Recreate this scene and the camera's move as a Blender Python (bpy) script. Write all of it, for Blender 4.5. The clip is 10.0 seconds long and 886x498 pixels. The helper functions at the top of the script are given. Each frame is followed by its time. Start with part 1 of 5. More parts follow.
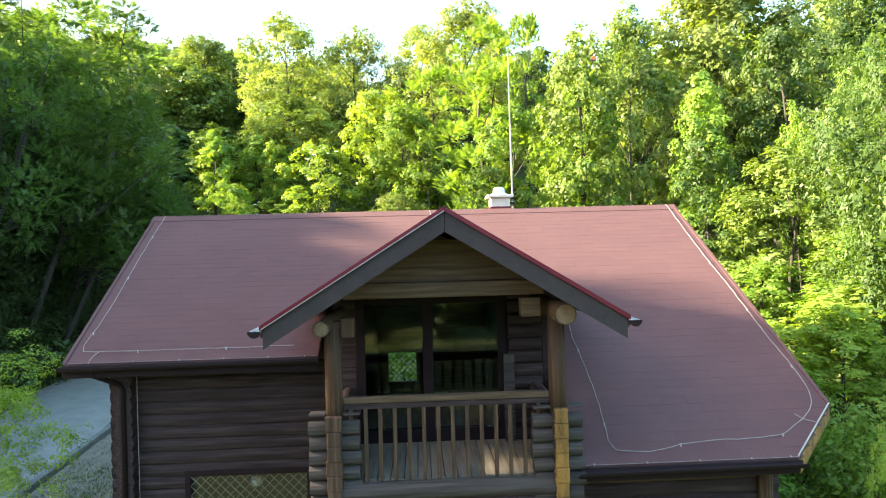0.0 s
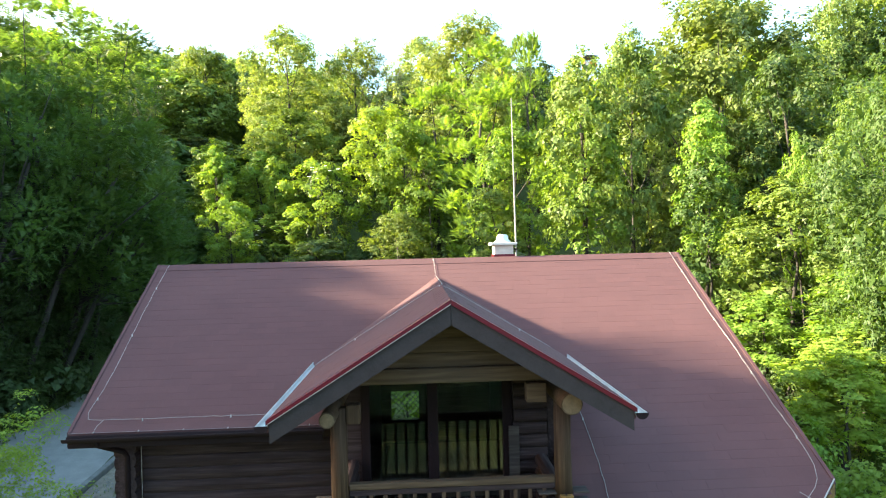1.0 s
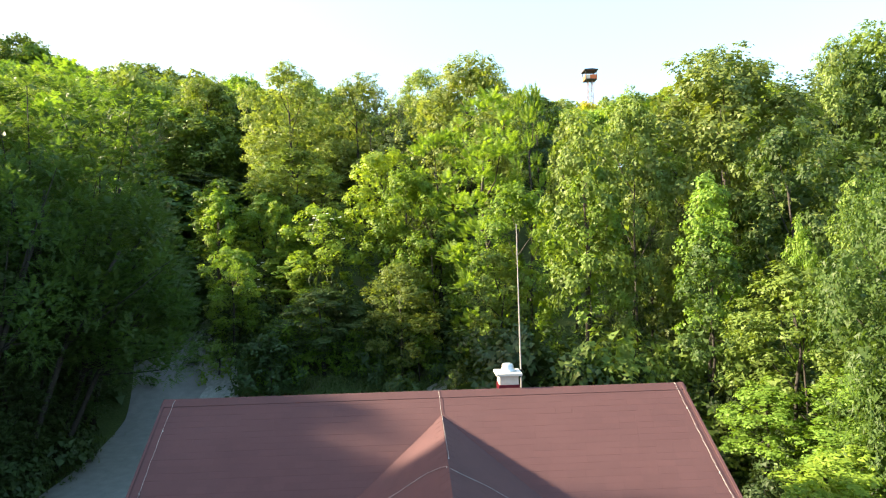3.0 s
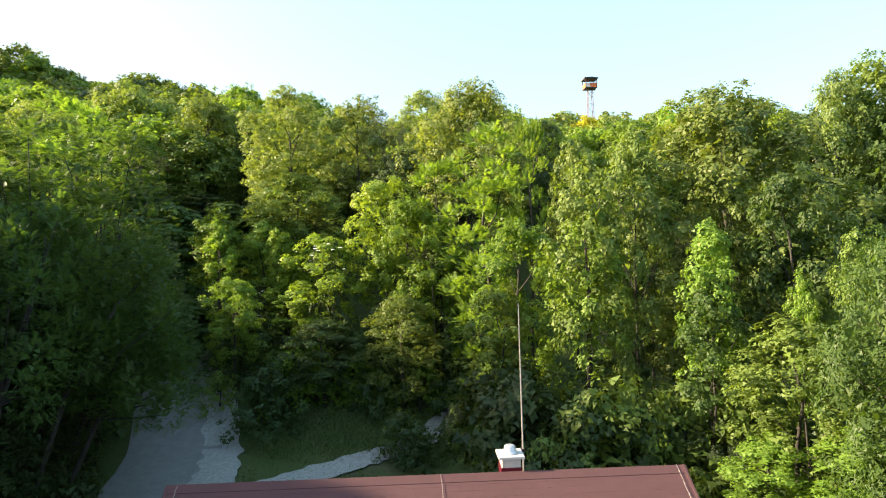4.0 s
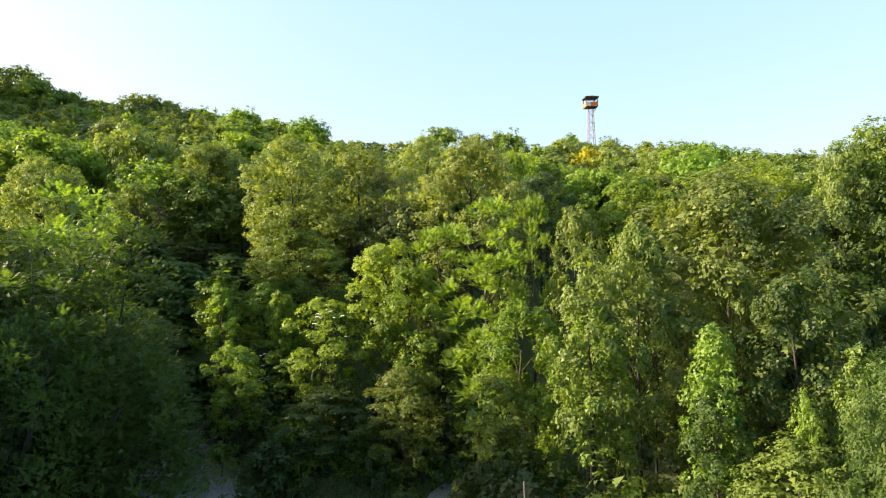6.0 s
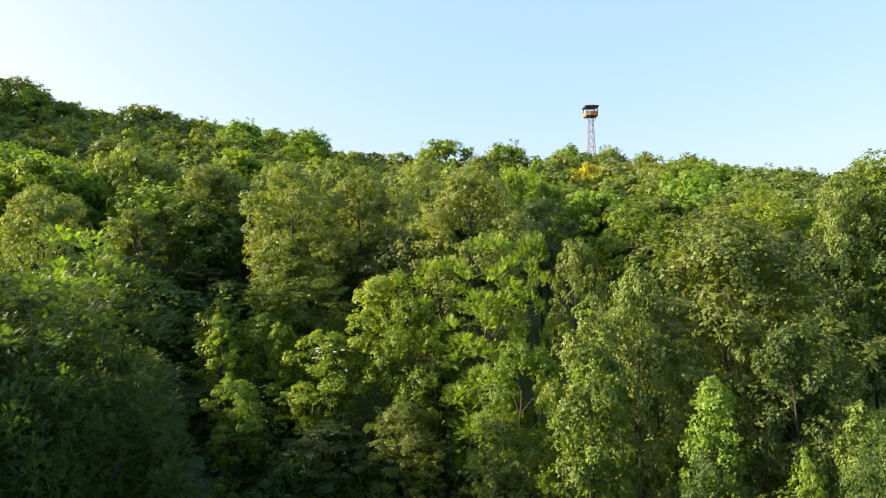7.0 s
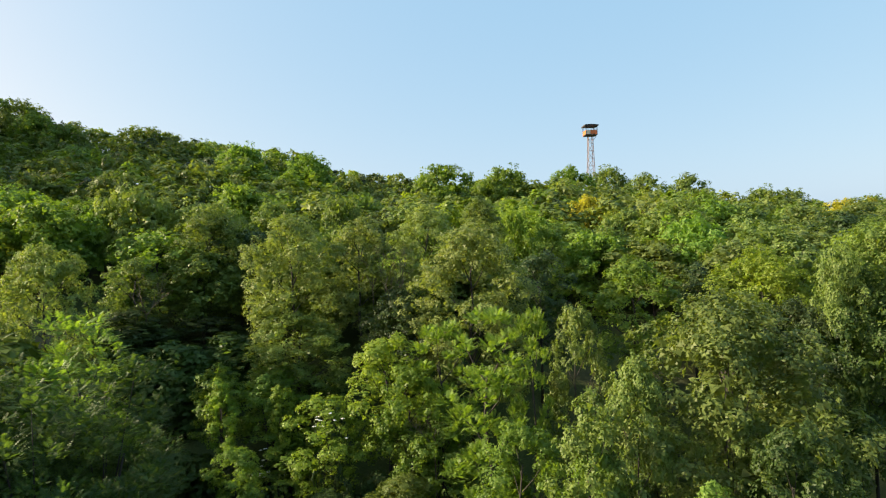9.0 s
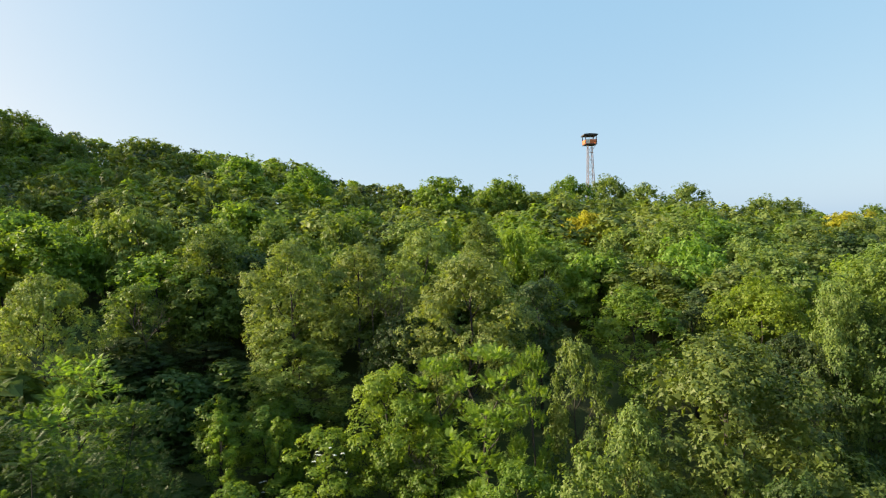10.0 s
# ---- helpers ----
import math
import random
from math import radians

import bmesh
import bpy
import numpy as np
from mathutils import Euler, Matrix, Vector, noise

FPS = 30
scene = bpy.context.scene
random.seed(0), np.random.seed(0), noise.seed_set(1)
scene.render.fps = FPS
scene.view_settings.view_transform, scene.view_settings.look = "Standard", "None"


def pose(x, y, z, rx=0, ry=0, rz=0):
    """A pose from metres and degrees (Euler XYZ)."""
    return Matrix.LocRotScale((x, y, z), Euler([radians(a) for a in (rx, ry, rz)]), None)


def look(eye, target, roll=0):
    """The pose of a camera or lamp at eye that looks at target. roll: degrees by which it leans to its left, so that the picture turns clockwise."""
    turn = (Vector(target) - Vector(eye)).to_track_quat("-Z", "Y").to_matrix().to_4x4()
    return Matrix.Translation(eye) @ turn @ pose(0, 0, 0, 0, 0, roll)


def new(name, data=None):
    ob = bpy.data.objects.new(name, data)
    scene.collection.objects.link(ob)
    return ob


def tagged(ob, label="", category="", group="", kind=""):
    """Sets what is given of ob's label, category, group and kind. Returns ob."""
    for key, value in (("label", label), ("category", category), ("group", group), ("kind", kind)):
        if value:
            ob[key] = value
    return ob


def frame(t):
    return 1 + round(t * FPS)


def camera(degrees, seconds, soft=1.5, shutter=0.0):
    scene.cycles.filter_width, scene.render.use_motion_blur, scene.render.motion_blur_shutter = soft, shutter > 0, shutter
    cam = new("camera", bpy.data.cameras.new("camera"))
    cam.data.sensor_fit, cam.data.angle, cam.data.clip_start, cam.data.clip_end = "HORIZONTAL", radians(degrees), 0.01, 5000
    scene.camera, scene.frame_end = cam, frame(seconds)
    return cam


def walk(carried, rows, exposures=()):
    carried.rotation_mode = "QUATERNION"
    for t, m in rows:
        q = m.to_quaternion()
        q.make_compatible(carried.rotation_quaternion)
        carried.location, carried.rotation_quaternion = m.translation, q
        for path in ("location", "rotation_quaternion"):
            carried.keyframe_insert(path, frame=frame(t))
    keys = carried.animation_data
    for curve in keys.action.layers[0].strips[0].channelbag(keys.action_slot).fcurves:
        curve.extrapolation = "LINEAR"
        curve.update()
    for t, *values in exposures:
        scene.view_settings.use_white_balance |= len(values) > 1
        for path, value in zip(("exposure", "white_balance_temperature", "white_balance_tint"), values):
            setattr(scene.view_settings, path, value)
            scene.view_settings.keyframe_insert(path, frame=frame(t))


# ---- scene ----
cam = camera(72.0, 10.0, soft=1.15)
METRES, EYE, TILT, LEAN, TURN = 16.3, 5.6, 0.0, 1.5, -2.3
ROWS = [
    (0.0, 0.0, 0.0, 0.0, -0.0, 0.0, -0.0),
    (0.5, -0.0022, 0.0002, 0.0264, 0.03, 0.07, -0.02),
    (1.0, -0.004, 0.0001, 0.0577, 0.04, 0.11, -0.06),
    (1.5, -0.0066, -0.0001, 0.0926, 0.03, 0.12, -0.06),
    (2.0, -0.0077, -0.0006, 0.13, 0.06, 0.15, -0.08),
    (2.5, -0.0094, -0.0009, 0.1717, 0.05, 0.18, -0.1),
    (4.0, -0.0136, -0.0012, 0.3187, 0.03, 0.26, -0.05),
    (4.5, -0.016, -0.0012, 0.3733, 0.04, 0.32, -0.07),
    (5.0, -0.0186, -0.0011, 0.4299, 0.05, 0.35, -0.08),
    (5.5, -0.0198, -0.0007, 0.4872, 0.06, 0.38, -0.09),
    (7.0, -0.0217, 0.0004, 0.6581, 0.06, 0.42, -0.04),
    (7.5, -0.022, 0.0002, 0.7149, 0.05, 0.46, -0.02),
    (8.0, -0.023, 0.0001, 0.7714, 0.04, 0.5, -0.01),
    (8.5, -0.0227, -0.0004, 0.8279, 0.03, 0.51, -0.0),
    (9.0, -0.0224, -0.0015, 0.8838, -0.01, 0.6, 0.01),
    (9.5, -0.0212, -0.0024, 0.9414, -0.02, 0.64, 0.05),
    (10.0, -0.0208, -0.0028, 0.9994, -0.04, 0.65, 0.11),
]
EXPOSURES = [(0.0, 3.28, 6560, 9), (1.0, 3.03, 6400, 9), (2.5, 2.56, 6500, 10), (4.0, 2.1, 6700, 14), (5.5, 1.87, 6750, 17), (7.5, 1.48, 6700, 15), (10.0, 1.24, 6500, 10)]
walk(cam, [(t, pose(0, 0, EYE, TILT, LEAN, TURN) @ pose(METRES * x, METRES * y, METRES * z, 90 + 0.436 * pitch, roll, 0.436 * yaw)) for t, x, y, z, yaw, pitch, roll in ROWS], EXPOSURES)

# ---- light ----
SUN_EL, SUN_AZ = 25.5, -86.0          # degrees; azimuth from +y, clockwise
world = bpy.data.worlds.new("sky")
scene.world = world
world.use_nodes = True
wn = world.node_tree
sky = wn.nodes.new("ShaderNodeTexSky")
sky.sky_type = "NISHITA"
sky.sun_disc = False
sky.sun_elevation = radians(SUN_EL)
sky.sun_rotation = radians(SUN_AZ)
sky.air_density, sky.dust_density, sky.ozone_density = 0.8, 2.6, 1.0
wn.nodes["Background"].inputs["Strength"].default_value = 0.067
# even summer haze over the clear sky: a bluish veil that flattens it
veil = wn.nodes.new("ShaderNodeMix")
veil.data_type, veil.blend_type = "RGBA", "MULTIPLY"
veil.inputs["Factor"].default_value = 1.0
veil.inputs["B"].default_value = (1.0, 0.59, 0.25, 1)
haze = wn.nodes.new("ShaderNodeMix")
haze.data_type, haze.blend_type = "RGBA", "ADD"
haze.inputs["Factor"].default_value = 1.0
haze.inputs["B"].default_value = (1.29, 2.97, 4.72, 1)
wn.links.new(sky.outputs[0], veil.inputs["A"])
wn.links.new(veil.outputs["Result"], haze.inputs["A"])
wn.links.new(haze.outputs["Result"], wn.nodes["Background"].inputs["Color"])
sun = new("sun", bpy.data.lights.new("sun", "SUN"))
sun.data.energy, sun.data.angle, sun.data.color = 5.0, radians(1.6), (1.0, 0.86, 0.60)
_az, _el = radians(SUN_AZ), radians(SUN_EL)
TO_SUN = Vector((math.sin(_az) * math.cos(_el), math.cos(_az) * math.cos(_el), math.sin(_el)))
sun.matrix_world = look(TO_SUN * 200, (0, 0, 0))


# ---- materials ----
class Nodes:
    """A new material with its Principled shader and short ways to add nodes."""

    def __init__(self, name, rough=0.7, metal=0.0, spec=0.4):
        self.mat = bpy.data.materials.new(name)
        self.mat.use_nodes = True
        self.tree = self.mat.node_tree
        self.bsdf = self.tree.nodes["Principled BSDF"]
        self.bsdf.inputs["Roughness"].default_value = rough
        self.bsdf.inputs["Metallic"].default_value = metal
        self.bsdf.inputs["Specular IOR Level"].default_value = spec
        self.coord = None

    def add(self, kind, **inputs):
        n = self.tree.nodes.new(kind)
        for k, v in inputs.items():
            n.inputs[k.replace("_", " ")].default_value = v
        return n

    def link(self, a, b):
        self.tree.links.new(a, b)

    def place(self, scale=(1, 1, 1), world_space=False):
        if world_space:
            src = self.add("ShaderNodeNewGeometry").outputs["Position"]
        else:
            src = self.add("ShaderNodeTexCoord").outputs["Object"]
        m = self.add("ShaderNodeMapping", Scale=scale)
        self.link(src, m.inputs["Vector"])
        return m.outputs[0]

    def noise(self, scale, detail=4.0, stretch=(1, 1, 1), rough=0.55, world_space=False):
        n = self.add("ShaderNodeTexNoise", Scale=scale, Detail=detail, Roughness=rough)
        self.link(self.place(stretch, world_space), n.inputs["Vector"])
        return n.outputs["Fac"]

    def ramp(self, fac, stops):
        r = self.add("ShaderNodeValToRGB")
        while len(r.color_ramp.elements) < len(stops):
            r.color_ramp.elements.new(0.5)
        for e, (p, c) in zip(r.color_ramp.elements, stops):
            e.position, e.color = p, (*c, 1) if len(c) == 3 else c
        self.link(fac, r.inputs["Fac"])
        return r.outputs["Color"]

    def mix(self, fac, a, b, blend="MIX"):
        m = self.tree.nodes.new("ShaderNodeMix")
        m.data_type, m.blend_type = "RGBA", blend
        for sock, v in ((m.inputs["Factor"], fac), (m.inputs["A"], a), (m.inputs["B"], b)):
            if hasattr(v, "is_linked"):
                self.link(v, sock)
            else:
                sock.default_value = v if isinstance(v, float) else (*v, 1)
        return m.outputs["Result"]

    def colour(self, sock):
        self.link(sock, self.bsdf.inputs["Base Color"])

    def bump(self, fac, strength=0.4, distance=0.02):
        b = self.add("ShaderNodeBump", Strength=strength, Distance=distance)
        self.link(fac, b.inputs["Height"])
        self.link(b.outputs[0], self.bsdf.inputs["Normal"])


def plain(name, col, rough=0.6, metal=0.0, spec=0.4, vary=0.25, scale=6.0, stretch=(1, 1, 1), bump=0.15):
    n = Nodes(name, rough, metal, spec)
    f = n.noise(scale, 5.0, stretch)
    g = n.noise(scale * 9, 3.0, stretch)
    lo, hi = tuple(c * (1 - vary) for c in col), tuple(min(1, c * (1 + vary)) for c in col)
    n.colour(n.mix(0.35, n.ramp(f, [(0.3, lo), (0.7, hi)]), n.ramp(g, [(0.3, lo), (0.7, hi)])))
    if bump:
        n.bump(g, bump, 0.01)
    return n.mat


def leaf_material(name, deep, mid, pale, glow=0.55, through_tint=(1.3, 1.28, 0.5)):
    n = Nodes(name, 0.5, 0.0, 0.28)
    deep, mid, pale = ((c[0] * 1.02, c[1] * 1.02, c[2]) for c in (deep, mid, pale))
    g = n.add("ShaderNodeNewGeometry")
    o = n.add("ShaderNodeObjectInfo")
    c = n.ramp(g.outputs["Random Per Island"], [(0.0, tuple((a + b) / 2 for a, b in zip(deep, mid))), (0.5, mid), (1.0, tuple(0.55 * a + 0.45 * b for a, b in zip(pale, mid)))])
    patch = n.noise(0.35, 2.0, world_space=True)
    c = n.mix(n.ramp(patch, [(0.35, (0, 0, 0)), (0.7, (0.55, 0.55, 0.55))]), c, pale)
    hsv = n.add("ShaderNodeHueSaturation")
    spread = n.add("ShaderNodeMapRange", To_Min=0.490, To_Max=0.506)
    n.link(o.outputs["Random"], spread.inputs["Value"])
    n.link(spread.outputs[0], hsv.inputs["Hue"])
    bright = n.add("ShaderNodeMapRange", To_Min=0.85, To_Max=1.15)
    n.link(o.outputs["Random"], bright.inputs["Value"])
    n.link(bright.outputs[0], hsv.inputs["Value"])
    n.link(c, hsv.inputs["Color"])
    n.colour(hsv.outputs[0])
    tr = n.add("ShaderNodeBsdfTranslucent")
    thru = n.mix(1.0, hsv.outputs[0], through_tint, "MULTIPLY")
    n.link(thru, tr.inputs["Color"])
    mx = n.add("ShaderNodeMixShader", Fac=glow)
    n.link(n.bsdf.outputs[0], mx.inputs[1])
    n.link(tr.outputs[0], mx.inputs[2])
    n.link(mx.outputs[0], n.tree.nodes["Material Output"].inputs["Surface"])
    return n.mat


TINT = (1.25, 1.22, 0.42)
LEAF = {
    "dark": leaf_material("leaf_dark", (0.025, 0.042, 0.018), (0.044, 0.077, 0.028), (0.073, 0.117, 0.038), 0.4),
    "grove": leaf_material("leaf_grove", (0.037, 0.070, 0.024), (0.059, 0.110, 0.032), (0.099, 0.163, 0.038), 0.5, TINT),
    "fresh": leaf_material("leaf_fresh", (0.086, 0.147, 0.029), (0.143, 0.243, 0.041), (0.210, 0.325, 0.053), 0.5, TINT),
    "bright": leaf_material("leaf_bright", (0.111, 0.176, 0.030), (0.188, 0.286, 0.042), (0.275, 0.376, 0.055), 0.5, TINT),
    "olive": leaf_material("leaf_olive", (0.074, 0.109, 0.031), (0.125, 0.181, 0.046), (0.189, 0.257, 0.065), 0.45, TINT),
    "pale": leaf_material("leaf_pale", (0.104, 0.148, 0.042), (0.176, 0.241, 0.068), (0.262, 0.336, 0.096), 0.45, TINT),
    "yellow": leaf_material("leaf_yellow", (0.161, 0.185, 0.019), (0.315, 0.331, 0.035), (0.548, 0.518, 0.068)),
    "wood": leaf_material("leaf_wood", (0.068, 0.108, 0.029), (0.122, 0.190, 0.043), (0.196, 0.275, 0.059), 0.45, TINT),
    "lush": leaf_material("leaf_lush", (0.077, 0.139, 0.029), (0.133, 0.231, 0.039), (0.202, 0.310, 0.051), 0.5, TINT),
    "turf": leaf_material("grass_blade", (0.044, 0.070, 0.019), (0.078, 0.122, 0.031), (0.126, 0.170, 0.052), 0.3),
}
BARK = plain("bark", (0.036, 0.031, 0.026), 0.9, vary=0.5, scale=5, stretch=(3, 3, 0.5), bump=0.6)
TWIG = plain("dry_twig", (0.10, 0.08, 0.06), 0.9, vary=0.4)
PETAL = plain("petal", (0.75, 0.75, 0.66), 0.7, vary=0.08, bump=0)


def shingle_material():
    n = Nodes("red_shingle", 0.92, 0.0, 0.25)
    o = n.add("ShaderNodeObjectInfo")
    g = n.add("ShaderNodeNewGeometry")
    tone = n.mix(0.5, n.ramp(g.outputs["Random Per Island"], [(0, (0.070, 0.034, 0.036)), (0.5, (0.077, 0.037, 0.039)), (1, (0.086, 0.041, 0.043))]),
                 n.ramp(o.outputs["Random"], [(0, (0.070, 0.034, 0.036)), (1, (0.086, 0.041, 0.043))]))
    grit = n.noise(260, 2.0, world_space=True)
    blot = n.noise(0.9, 4.0, world_space=True)
    c = n.mix(n.ramp(blot, [(0.35, (0, 0, 0)), (0.75, (0.5, 0.5, 0.5))]), tone, (0.094, 0.047, 0.048))
    c = n.mix(0.35, c, n.ramp(grit, [(0.3, (0.5, 0.5, 0.5)), (0.7, (1.4, 1.4, 1.4))]), "MULTIPLY")
    n.colour(c)
    n.bump(grit, 0.3, 0.004)
    return n.mat


def log_material(name, dark, mid, pale, along="x"):
    n = Nodes(name, 0.85, 0.0, 0.15)
    s = {"x": (0.5, 9, 9), "y": (9, 0.5, 9), "z": (9, 9, 0.5)}[along]
    grain = n.noise(3.0, 6.0, s)
    patch = n.noise(1.2, 4.0)
    c = n.ramp(grain, [(0.25, dark), (0.5, mid), (0.8, pale)])
    c = n.mix(n.ramp(patch, [(0.35, (0, 0, 0)), (0.7, (0.6, 0.6, 0.6))]), c, mid)
    n.colour(c)
    n.bump(grain, 0.5, 0.01)
    return n.mat


def ground_material():
    n = Nodes("grassy_ground", 0.95, 0.0, 0.1)
    a = n.noise(0.25, 5.0, world_space=True)
    b = n.noise(9.0, 4.0, world_space=True)
    c = n.ramp(a, [(0.3, (0.045, 0.06, 0.022)), (0.5, (0.06, 0.085, 0.025)), (0.7, (0.10, 0.085, 0.055))])
    n.colour(n.mix(0.4, c, n.ramp(b, [(0.3, (0.03, 0.045, 0.015)), (0.7, (0.11, 0.13, 0.05))])))
    n.bump(b, 0.6, 0.05)
    return n.mat


SHINGLE = shingle_material()
LOG_X = log_material("dark_log", (0.013, 0.008, 0.009), (0.034, 0.023, 0.025), (0.083, 0.060, 0.061), "x")
LOG_Y = log_material("dark_log_side", (0.013, 0.008, 0.009), (0.034, 0.023, 0.025), (0.083, 0.060, 0.061), "y")
GREY_X = log_material("grey_log", (0.022, 0.018, 0.018), (0.046, 0.039, 0.037), (0.090, 0.079, 0.075), "x")
POST_Z = log_material("post_wood", (0.019, 0.011, 0.009), (0.057, 0.036, 0.025), (0.144, 0.098, 0.065), "z")
BEAM_X = log_material("beam_wood", (0.034, 0.023, 0.016), (0.074, 0.049, 0.032), (0.138, 0.096, 0.065), "x")
DECK_Y = log_material("deck_board", (0.095, 0.079, 0.066), (0.175, 0.148, 0.122), (0.26, 0.225, 0.185), "y")
OCHRE = plain("ochre_wood", (0.17, 0.088, 0.020), 0.7, vary=0.8, scale=9, stretch=(1.5, 1, 0.25), bump=0.4)
END_WOOD = plain("log_end", (0.13, 0.09, 0.055), 0.8, vary=0.4, scale=14, bump=0.3)
SOFFIT = plain("dark_soffit", (0.05, 0.032, 0.022), 0.8, vary=0.3, scale=8, stretch=(8, 1, 1))
BARGE = plain("slate_bargeboard", (0.030, 0.024, 0.026), 0.95, vary=0.25, scale=5, bump=0.3)
RED_METAL = plain("red_metal", (0.105, 0.008, 0.018), 0.35, 0.2, vary=0.12)
WHITE_LINE = plain("pale_edge", (0.17, 0.14, 0.145), 0.5, vary=0.1)
GUTTER = plain("dark_gutter", (0.012, 0.007, 0.009), 0.75, 0.0, 0.15, vary=0.2)
ZINC = plain("zinc", (0.50, 0.53, 0.54), 0.45, 0.7, vary=0.15, scale=9)
WIRE = plain("wire", (0.31, 0.29, 0.28), 0.5, 0.3, vary=0.1)
PLASTER = plain("chimney_plaster", (0.50, 0.44, 0.40), 0.85, vary=0.12, scale=10)
CAPSTONE = plain("chimney_cap", (0.54, 0.51, 0.48), 0.85, vary=0.1, scale=10)
COWL = plain("cowl_metal", (0.55, 0.56, 0.57), 0.4, 0.6, vary=0.12)
FRAME = plain("window_frame", (0.013, 0.007, 0.009), 0.7, 0.0, 0.15, vary=0.25, stretch=(4, 4, 1))
GRILLE = plain("grille", (0.10, 0.10, 0.095), 0.5, 0.3, vary=0.2)
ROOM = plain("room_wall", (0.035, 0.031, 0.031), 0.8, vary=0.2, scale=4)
ASPHALT = plain("road_surface", (0.205, 0.195, 0.19), 0.9, vary=0.18, scale=2.5, bump=0.4)
CONCRETE = plain("kerb_concrete", (0.13, 0.125, 0.12), 0.9, vary=0.3, scale=4, bump=0.4)
GRAVEL = plain("gravel", (0.30, 0.29, 0.275), 0.95, vary=0.35, scale=6, bump=0.7)
STONE = plain("field_stone", (0.20, 0.19, 0.175), 0.95, vary=0.35, scale=6, bump=0.5)
SOIL = plain("stony_soil", (0.15, 0.125, 0.10), 0.95, vary=0.4, scale=5, bump=0.8)
GROUND = ground_material()
STEEL = plain("tower_steel", (0.30, 0.22, 0.20), 0.6, 0.4, vary=0.3)
CAB_DARK = plain("cabin_dark", (0.05, 0.045, 0.045), 0.7, vary=0.2)
CAB_ORANGE = plain("cabin_orange", (0.62, 0.16, 0.05), 0.6, vary=0.15)
CAB_PALE = plain("cabin_pale", (0.70, 0.60, 0.52), 0.6, vary=0.1)
LAMP_GLASS = plain("lamp_glass", (0.72, 0.76, 0.78), 0.25, vary=0.05, bump=0)


def glass_material():
    n = Nodes("window_glass", 0.03, 0.0, 0.5)
    n.bsdf.inputs["Base Color"].default_value = (0.9, 0.95, 0.93, 1)
    n.bsdf.inputs["Transmission Weight"].default_value = 1.0
    n.bsdf.inputs["IOR"].default_value = 1.5
    return n.mat


GLASS = glass_material()


# ---- mesh helpers ----
def mesh_of(name, verts, faces, mats, smooth=False):
    me = bpy.data.meshes.new(name)
    me.from_pydata([tuple(v) for v in verts], [], [tuple(f) for f in faces])
    for m in (mats if isinstance(mats, (list, tuple)) else [mats]):
        me.materials.append(m)
    if smooth:
        me.polygons.foreach_set("use_smooth", [True] * len(me.polygons))
    me.update()
    return me


def part(name, bm, material, parent=None, label="", smooth=False):
    """Links a bmesh, or a (verts, faces) pair, as one mesh object under a thing or part."""
    if isinstance(bm, tuple):
        me = mesh_of(name, bm[0], bm[1], material, smooth)
    else:
        me = bpy.data.meshes.new(name)
        bm.to_mesh(me)
        bm.free()
        me.materials.append(material)
        if smooth:
            me.polygons.foreach_set("use_smooth", [True] * len(me.polygons))
    ob = new(name, me)
    if parent:
        ob.parent = parent
    if label:
        tagged(ob, label)
    return ob


def thing(name, label, category, group="", kind="", at=(0, 0, 0)):
    ob = new(name)
    ob.location = at
    ob.empty_display_size = 0.2
    return tagged(ob, label, category, group, kind)


def box(x0, x1, y0, y1, z0, z1, bevel=0.0):
    bm = bmesh.new()
    bmesh.ops.create_cube(bm, size=1, matrix=Matrix.Translation(((x0 + x1) / 2, (y0 + y1) / 2, (z0 + z1) / 2)) @ Matrix.Diagonal((x1 - x0, y1 - y0, z1 - z0, 1)))
    if bevel:
        bmesh.ops.bevel(bm, geom=bm.edges[:], offset=bevel, segments=2, affect="EDGES", profile=0.6)
    return bm


def tube(points, radii, sides=8, caps=True, wobble=0.0, rng=None):
    """Verts and faces of a round bar along a line of points."""
    pts = [Vector(p) for p in points]
    if not hasattr(radii, "__len__"):
        radii = [radii] * len(pts)
    verts, faces = [], []
    up = None
    for i, p in enumerate(pts):
        d = (pts[min(i + 1, len(pts) - 1)] - pts[max(i - 1, 0)]).normalized()
        if up is None:
            up = Vector((0, 0, 1)) if abs(d.z) < 0.9 else Vector((1, 0, 0))
        a = d.cross(up).normalized()
        b = a.cross(d).normalized()
        up = b
        for k in range(sides):
            an = 2 * math.pi * k / sides
            r = radii[i] * (1 + (rng.uniform(-wobble, wobble) if wobble else 0))
            verts.append(p + a * math.cos(an) * r + b * math.sin(an) * r)
    for i in range(len(pts) - 1):
        for k in range(sides):
            a0, a1 = i * sides + k, i * sides + (k + 1) % sides
            faces.append((a0, a1, a1 + sides, a0 + sides))
    if caps:
        faces.append(tuple(reversed(range(sides))))
        faces.append(tuple(range((len(pts) - 1) * sides, len(pts) * sides)))
    return verts, faces


def join(*pieces):
    verts, faces = [], []
    for v, f in pieces:
        o = len(verts)
        verts += list(v)
        faces += [tuple(i + o for i in q) for q in f]
    return verts, faces


